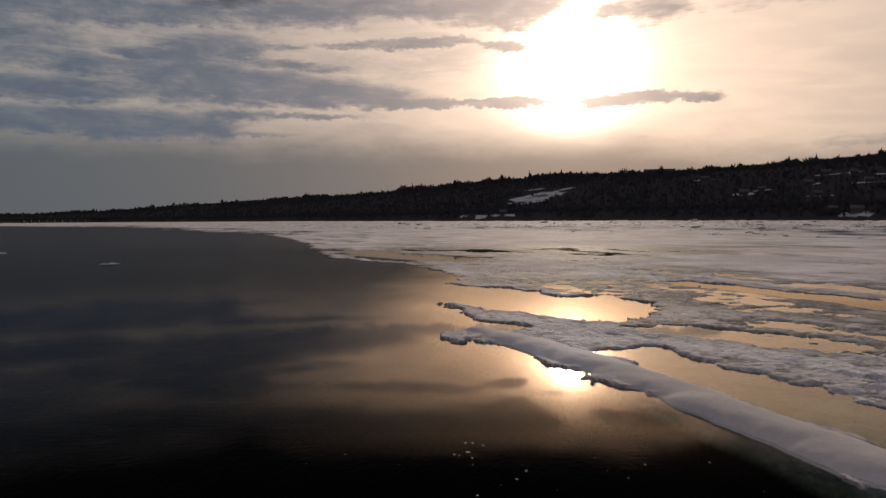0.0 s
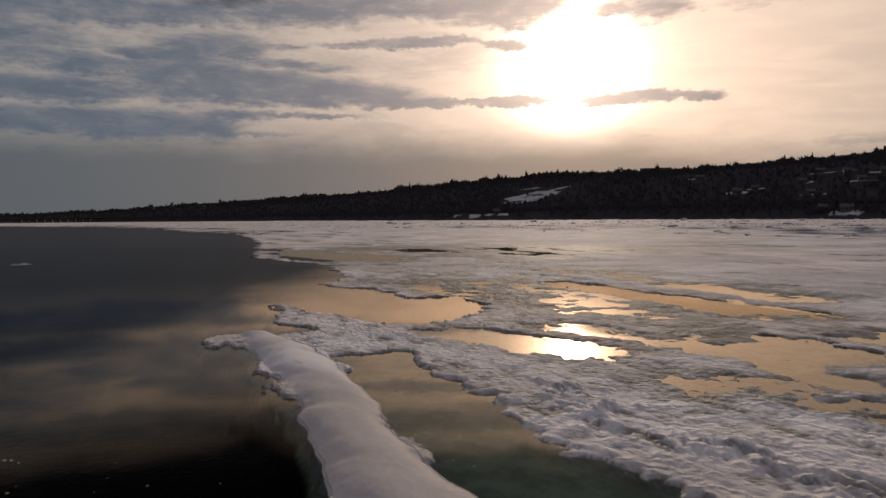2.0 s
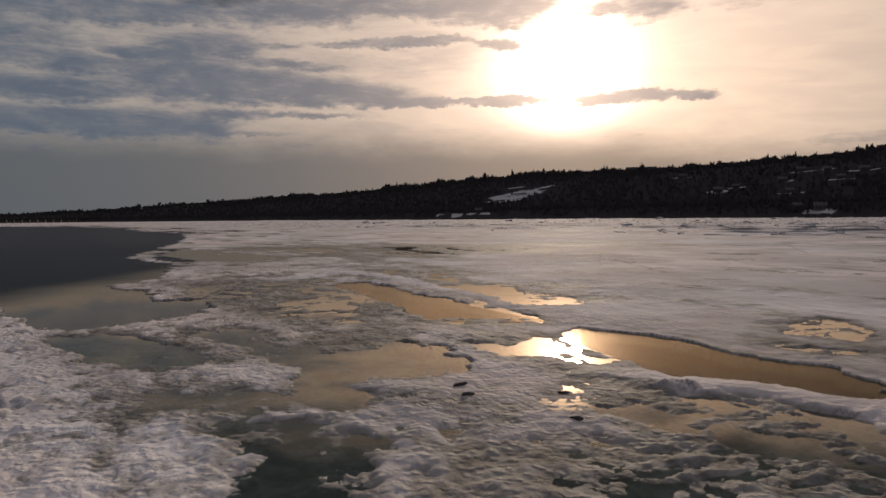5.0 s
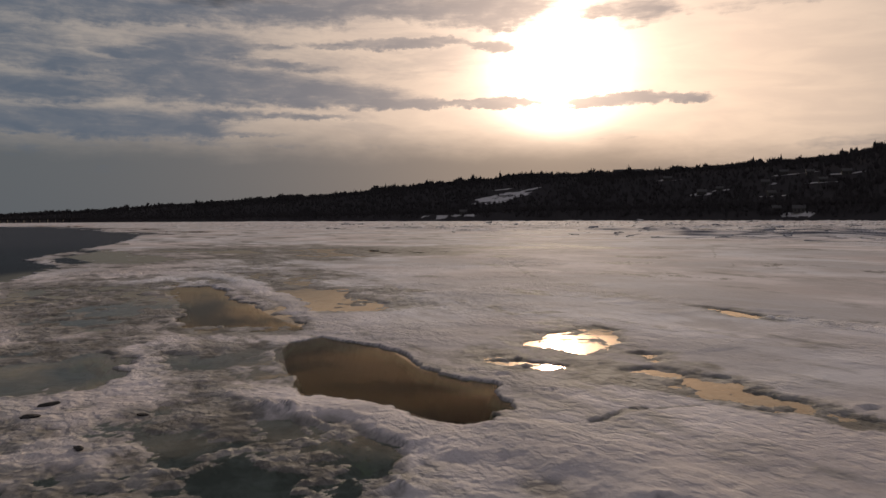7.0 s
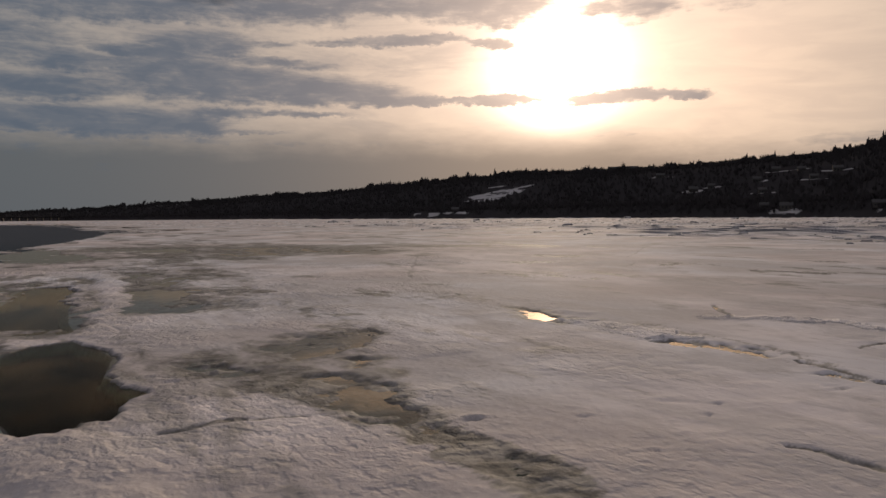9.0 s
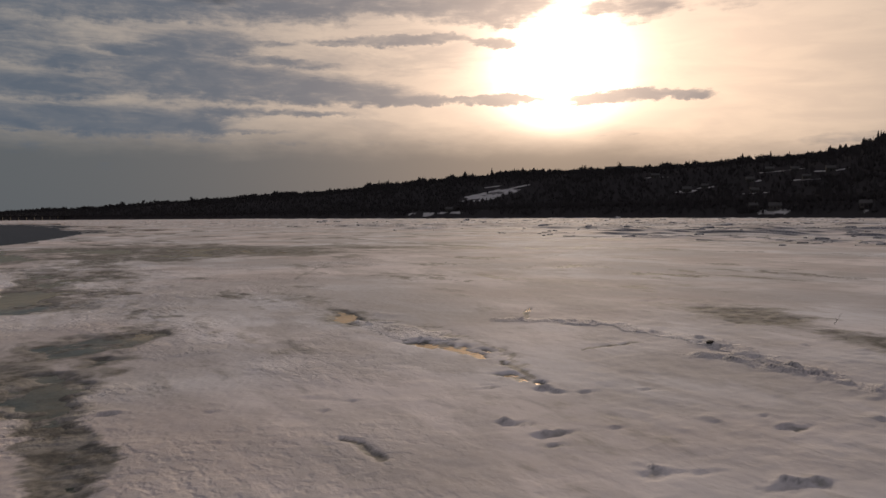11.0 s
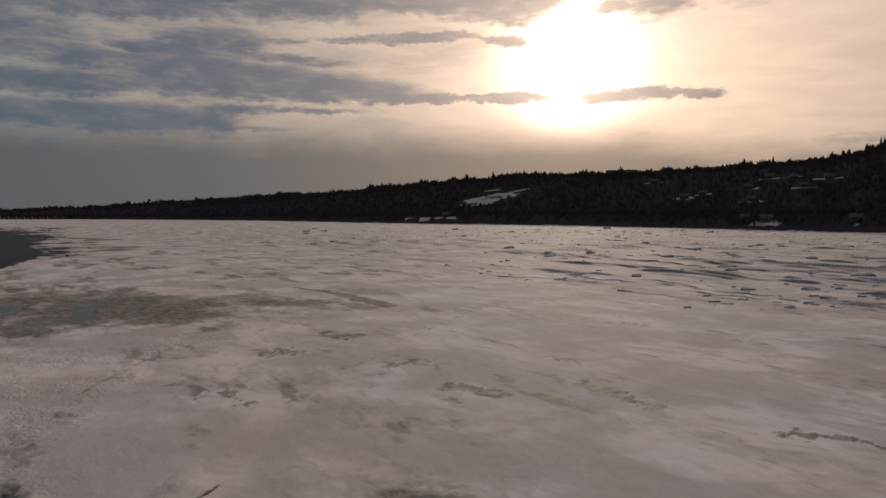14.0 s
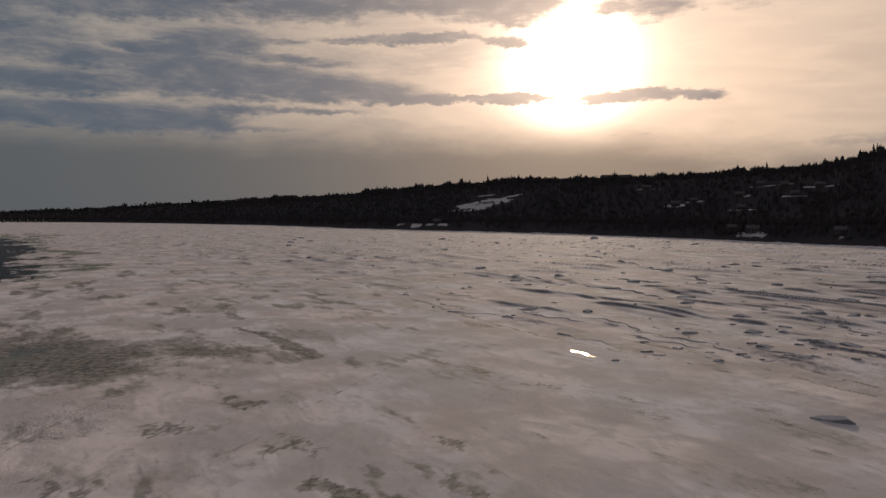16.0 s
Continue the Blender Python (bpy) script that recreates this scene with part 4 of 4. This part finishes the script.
for bearing, u, wide, deep, tall, turn in ((27.0, 193, 12, 9, 4.5, -22), (28.3, 212, 9, 7, 4, -30), (31.5, 232, 10, 8, 4.5, -28), (31.9, 165, 9, 7, 4, -20), (32.8, 286, 11, 8, 4.5, -35),
                                           (34.5, 268, 10, 8, 4.5, -30), (36.8, 262, 11, 8, 4.5, -30), (24.5, 284, 13, 8, 4, -18), (33.6, 12, 10, 7, 4, -32), (32.1, 13, 7, 6, 4, -25),
                                           (39.4, 12, 8, 6, 4, -35), (8.0, 18, 10, 8, 4, -8), (35.3, 226, 9, 7, 4, -30)):
    house("house", bearing, u, wide * 0.7, deep * 0.7, tall * 0.75, turn, "dark house with a snowy roof among bare trees on the hillside")
house("long_building", 21.6, 548, 46, 9, 7.5, -21, "long low building with a snowy roof on the wooded crest")


def bridge():
    """The long low bridge far upstream: deck, railings and piers."""
    top = new("bridge")
    top.matrix_world = pose(-552, 1536, 0, 0, 0, 192)
    spans = [14.5] * 12 + [44.0] * 14
    length = sum(spans)
    part("deck", box(bmesh.new(), -60, length, -4, 4, 7.2, 8.8, 0.2), CONCRETE, top)
    for side in (-4.0, 3.8):
        bm = box(bmesh.new(), -60, length, side, side + 0.2, 9.6, 9.8)
        for k in range(60):
            xx = -60 + (length + 60) * k / 60
            box(bm, xx, xx + 0.2, side, side + 0.2, 8.7, 9.7)
        part("railing", bm, STEEL, top)
    at = 0.0
    for span in spans:
        wide = 2.2 if span < 20 else 4.5
        bm = box(bmesh.new(), at - wide / 2, at + wide / 2, -3.4, 3.4, -2, 7.2, 0.3)
        box(bm, at - wide * 0.8, at + wide * 0.8, -4.2, 4.2, -2, 1.6, 0.4)
        part("pier", bm, CONCRETE, top)
        at += span
    tagged(top, "long low concrete bridge on many piers across the river", "bridge")


bridge()


# ---------------------------------------------------------------- blocks, floes and stones on the river
def chunk(seed, mat, size, flat):
    """An angular lump with broken faces and slightly worn edges, as a mesh."""
    rng = random.Random(seed)
    bm = bmesh.new()
    bmesh.ops.create_icosphere(bm, subdivisions=2, radius=1.0)
    cuts = [(Vector((rng.uniform(-1, 1), rng.uniform(-1, 1), rng.uniform(-0.3, 1))).normalized(), rng.uniform(0.45, 0.8)) for _ in range(7)]
    for v in bm.verts:
        for normal, limit in cuts:
            over = v.co.dot(normal) - limit
            if over > 0:
                v.co -= normal * over * 0.92
        v.co += Vector((rng.uniform(-1, 1), rng.uniform(-1, 1), rng.uniform(-1, 1))) * 0.05
        v.co = Vector((v.co.x * size, v.co.y * size * rng.uniform(0.62, 0.68), v.co.z * size * flat))
    mesh = bpy.data.meshes.new("chunk")
    bm.to_mesh(mesh)
    bm.free()
    mesh.materials.append(mat)
    return mesh


def ice_at(x, y):
    """Height of the ice at a place."""
    r = int(np.argmin(np.abs(rows_y - y)))
    c = int(np.argmin(np.abs(X[r] - x)))
    return float(level[r * COLS + c])


blocks = [chunk(60 + k, BLOCK_ICE, 1.0, 0.42) for k in range(5)]
rng = random.Random(9)


def ice_block(x, y, size, tall):
    ob = new("ice_block", blocks[rng.randrange(5)])
    ob.matrix_world = Matrix.LocRotScale((x, y, ice_at(x, y) - 0.04 * size), Euler((rng.uniform(-0.12, 0.12), rng.uniform(-0.15, 0.15), rng.uniform(-1.0, 0.3))),
                                         (size * rng.uniform(1.1, 2.2), size * 0.9, size * tall * 1.5))
    tagged(ob, "snow-capped block of grey ice frozen into the pressure field", "ice block", "ice blocks in the pressure field")


for x, y, size in ((114.6, 56.1, 1.1), (137.9, 85.1, 1.1), (135.2, 86.9, 1.2), (150.1, 110.7, 1.4), (136.8, 110.3, 1.1), (137, 130.6, 1.1), (113.8, 121, 1.0), (141.7, 171.2, 1.4),
                   (122, 98, 0.8), (104.6, 81.2, 0.5), (108.7, 214, 1.4), (127.2, 189, 1.3), (164.8, 203, 1.4), (174, 160, 1.4), (169.4, 128.5, 1.3), (116.7, 79.5, 0.7), (131.3, 97.4, 0.9)):
    ice_block(x, y, size, 1.0)
placed = 0
while placed < 220:
    y = 70 + 430 * rng.random() ** 1.6
    x = rng.uniform(20, 130 + 0.75 * y)
    inside = outline_distance(np.array([x]), np.array([y]), EDGE + [(600, 0), (900, 500), (300, 900), (-600, 1400), (-700, 1100)])[0] < -8
    if inside:
        ice_block(x, y, rng.uniform(0.24, 0.90) ** 1.8 * (1 + y / 280), rng.uniform(0.5, 1.1))
        placed += 1


def pressure_ridge(line, tall, seed):
    """A low, broken wall of ice pushed up along a line."""
    local = random.Random(seed)
    bm = bmesh.new()
    before = None
    for (ax, ay), (bx, by) in zip(line, line[1:]):
        reach_m = math.hypot(bx - ax, by - ay)
        nx, ny = (by - ay) / reach_m, -(bx - ax) / reach_m
        steps = int(reach_m / 0.55)
        for k in range(steps):
            t = k / steps
            wander = 1.1 * math.sin(0.35 * reach_m * t + seed) + 0.5 * math.sin(1.3 * reach_m * t + 2 * seed) + local.uniform(-0.07, 0.07)
            x, y = ax + (bx - ax) * t + nx * wander, ay + (by - ay) * t + ny * wander
            swell_here = max(0.03, 0.42 + 0.5 * math.sin(0.21 * reach_m * t + 1.7 * seed) + 0.25 * math.sin(0.83 * reach_m * t + seed) + local.uniform(-0.12, 0.12))
            h, w = tall * swell_here, (0.14 + 0.45 * tall) * local.uniform(0.7, 1.3)
            z = ice_at(x, y)
            row = [bm.verts.new((x + nx * w * a, y + ny * w * a, z + h * b)) for a, b in ((-1.0, -0.3), (-0.35, 0.75 * local.uniform(0.6, 1.2)), (0.1, 1.0), (0.5, 0.5 * local.uniform(0.5, 1.3)), (1.0, -0.3))]
            if before:
                for a, b, c, d in zip(before, before[1:], row[1:], row):
                    bm.faces.new((a, b, c, d))
            before = row
    mesh = bpy.data.meshes.new("pressure_ridge")
    bm.to_mesh(mesh)
    bm.free()
    mesh.materials.append(BLOCK_ICE)
    tagged(new("pressure_ridge", mesh), "low broken ridge of snow-capped ice pushed up across the field", "ice ridge", "pressure ridges in the ice field")


RIDGES = (([(89.7, 125), (98.7, 117), (103.8, 100), (107.5, 89)], 0.20), ([(163, 291), (165, 226), (162, 169), (155.8, 140), (156, 126)], 0.45),
                   ([(165, 155), (152, 112), (147, 93)], 0.30), ([(117.7, 189), (132, 153), (141, 128)], 0.35), ([(163, 130), (163.6, 111)], 0.30), ([(217, 198), (225, 187)], 0.5),
                   ([(110.5, 118), (116, 101), (121.5, 84)], 0.20), ([(93, 152), (104, 118), (114, 96), (120, 78)], 0.18), ([(119, 104), (127, 80), (131, 62)], 0.20), ([(140, 190), (150, 150)], 0.35))
for seed, (line, tall) in enumerate(RIDGES):
    pressure_ridge(line, tall * 0.8, seed + 1)


def rubble_field(count):
    """Low broken slabs too many to tell apart, in clusters between the blocks."""
    local = random.Random(33)
    verts, faces = [], []
    made = 0
    while made < count:
        y = 78 + 400 * local.random() ** 1.7
        x = local.uniform(20, 120 + 0.75 * y)
        inside = outline_distance(np.array([x]), np.array([y]), EDGE + [(600, 0), (900, 500), (300, 900), (-600, 1400), (-700, 1100)])[0]
        cluster = fbm(np.array([x]), np.array([y]), 22, 2, 77)[0]
        if inside > 2 or cluster + local.uniform(-0.6, 0.6) < 0.05:
            continue
        made += 1
        z = ice_at(x, y) - 0.03
        length, deep, tall = local.uniform(0.2, 0.8) * (1 + y / 350), local.uniform(0.15, 0.6), local.uniform(0.05, 0.22) * (1 + y / 500)
        turn, lean = local.uniform(-1.0, 0.3), local.uniform(-0.3, 0.5)
        c, s = math.cos(turn), math.sin(turn)
        first = len(verts)
        for k in range(5):
            a = 2 * math.pi * k / 5 + local.uniform(-0.3, 0.3)
            u, v = length * math.cos(a) * local.uniform(0.7, 1.2), deep * math.sin(a) * local.uniform(0.7, 1.2)
            verts.append((x + c * u - s * v, y + s * u + c * v, z))
        for k in range(5):
            bx, by, _ = verts[first + k]
            verts.append((x + (bx - x) * 0.8, y + (by - y) * 0.7 + lean * tall, z + tall * local.uniform(0.5, 1.1)))
        faces += [(first + k, first + (k + 1) % 5, first + 5 + (k + 1) % 5, first + 5 + k) for k in range(5)] + [tuple(first + 5 + k for k in range(5))]
    mesh = bpy.data.meshes.new("ice_rubble")
    mesh.from_pydata(verts, [], faces)
    mesh.materials.append(BLOCK_ICE)
    tagged(new("ice_rubble", mesh), "low broken slabs of grey ice strewn over the pressure field", "ice rubble", kind="stuff")


rubble_field(360)


def floe(x, y, size, turn):
    """A thin, tilted cake of ice afloat, with a ragged outline."""
    bm = bmesh.new()
    local = random.Random(int(x * 10))
    count = 22
    rings = []
    for z, grow in ((-0.10, 0.9), (0.02, 1.0), (0.09, 0.93)):
        local.seed(int(x * 10))
        ring = []
        for k in range(count):
            a = 2 * math.pi * k / count
            r = size * grow * (1 + 0.25 * math.sin(2 * a + 1) + local.uniform(-0.18, 0.18))
            ring.append(bm.verts.new((r * math.cos(a), r * 0.5 * math.sin(a), z + (0.10 if grow == 0.93 and k in (3, 4, 5, 14) else 0))))
        rings.append(ring)
    for low, high in zip(rings, rings[1:]):
        for k in range(count):
            bm.faces.new((low[k], low[(k + 1) % count], high[(k + 1) % count], high[k]))
    bm.faces.new(rings[-1])
    bm.faces.new(rings[0][::-1])
    mesh = bpy.data.meshes.new("ice_floe")
    bm.to_mesh(mesh)
    bm.free()
    mesh.materials.append(FLOE_ICE)
    ob = new("ice_floe", mesh)
    ob.matrix_world = pose(x, y, 0, 0, 0, turn)
    tagged(ob, "small white floe drifting in the dark open water", "ice floe", "drifting floes")


floe(-22.2, 74.2, 0.75, 20)
floe(-47.5, 102.0, 1.1, -10)
floe(-40.0, 66.0, 0.5, 15)

# crumbs of ice afloat near the bank
crumbs = bmesh.new()
rng = random.Random(21)
for k in range(46):
    if k < 12:
        x, y = 6.6 + rng.gauss(0, 0.5), 14.2 + rng.gauss(0, 0.35)
    elif k < 22:
        x, y = 8.6 + rng.gauss(0, 1.4), 12.6 + rng.gauss(0, 0.8)
    elif k < 34:
        x, y = 14.9 + rng.gauss(0, 0.45), 14.8 + rng.gauss(0, 0.9)
    else:
        x, y = rng.uniform(3, 12), rng.uniform(11, 15)
    s = 0.004 + 0.018 * rng.random() ** 2
    bmesh.ops.create_icosphere(crumbs, subdivisions=1, radius=1.0, matrix=Matrix.LocRotScale((x, y, 0.004), Euler((0, 0, rng.random() * 6)), (s * 1.8, s, s * 0.5)))
mesh = bpy.data.meshes.new("ice_crumbs")
crumbs.to_mesh(mesh)
crumbs.free()
mesh.materials.append(FLOE_ICE)
tagged(new("ice_crumbs", mesh), "small white crumbs of ice floating on still water", "ice crumbs", kind="stuff")

stones = [chunk(80 + k, STONE, 0.16, 0.5) for k in range(2)]
for x, y, size, k in ((28.86, 17.81, 1.0, 0), (28.79, 18.79, 1.2, 1), (63.24, 21.16, 1.0, 1), (30.72, 15.43, 0.8, 0), (31.12, 17.72, 0.7, 1)):
    ob = new("stone", stones[k])
    ob.matrix_world = Matrix.LocRotScale((x, y, max(ice_at(x, y), 0) + 0.03), Euler((0, 0, x)), (size * 1.3, size, size * 0.8))
    tagged(ob, "dark wet stone lying on the ice", "stone", "stones on the ice")


def twig(x, y):
    """A thin bare twig frozen upright into the slush, with a side shoot."""
    top = new("twig")
    top.matrix_world = pose(x, y, max(ice_at(x, y), 0.0) - 0.02)
    for name, points, thick in (("stem", [(0, 0, 0), (0.11, 0.02, 0.12), (0.23, 0.03, 0.28), (0.34, 0.02, 0.46)], 0.013),
                                ("shoot", [(0.12, 0.02, 0.13), (0.08, 0.0, 0.20), (0.06, -0.03, 0.27)], 0.008)):
        bm = bmesh.new()
        rings = []
        for k, p in enumerate(points):
            r = thick * (1 - 0.7 * k / (len(points) - 1))
            rings.append([bm.verts.new((p[0] + r * math.cos(a), p[1] + r * math.sin(a), p[2])) for a in (0, 1.05, 2.09, 3.14, 4.19, 5.24)])
        for low, high in zip(rings, rings[1:]):
            for k in range(6):
                bm.faces.new((low[k], low[(k + 1) % 6], high[(k + 1) % 6], high[k]))
        bm.faces.new(rings[-1])
        part(name, bm, BARK, top)
    tagged(top, "thin bare twig frozen into the slush at an angle", "twig")


twig(69.9, 24.3)
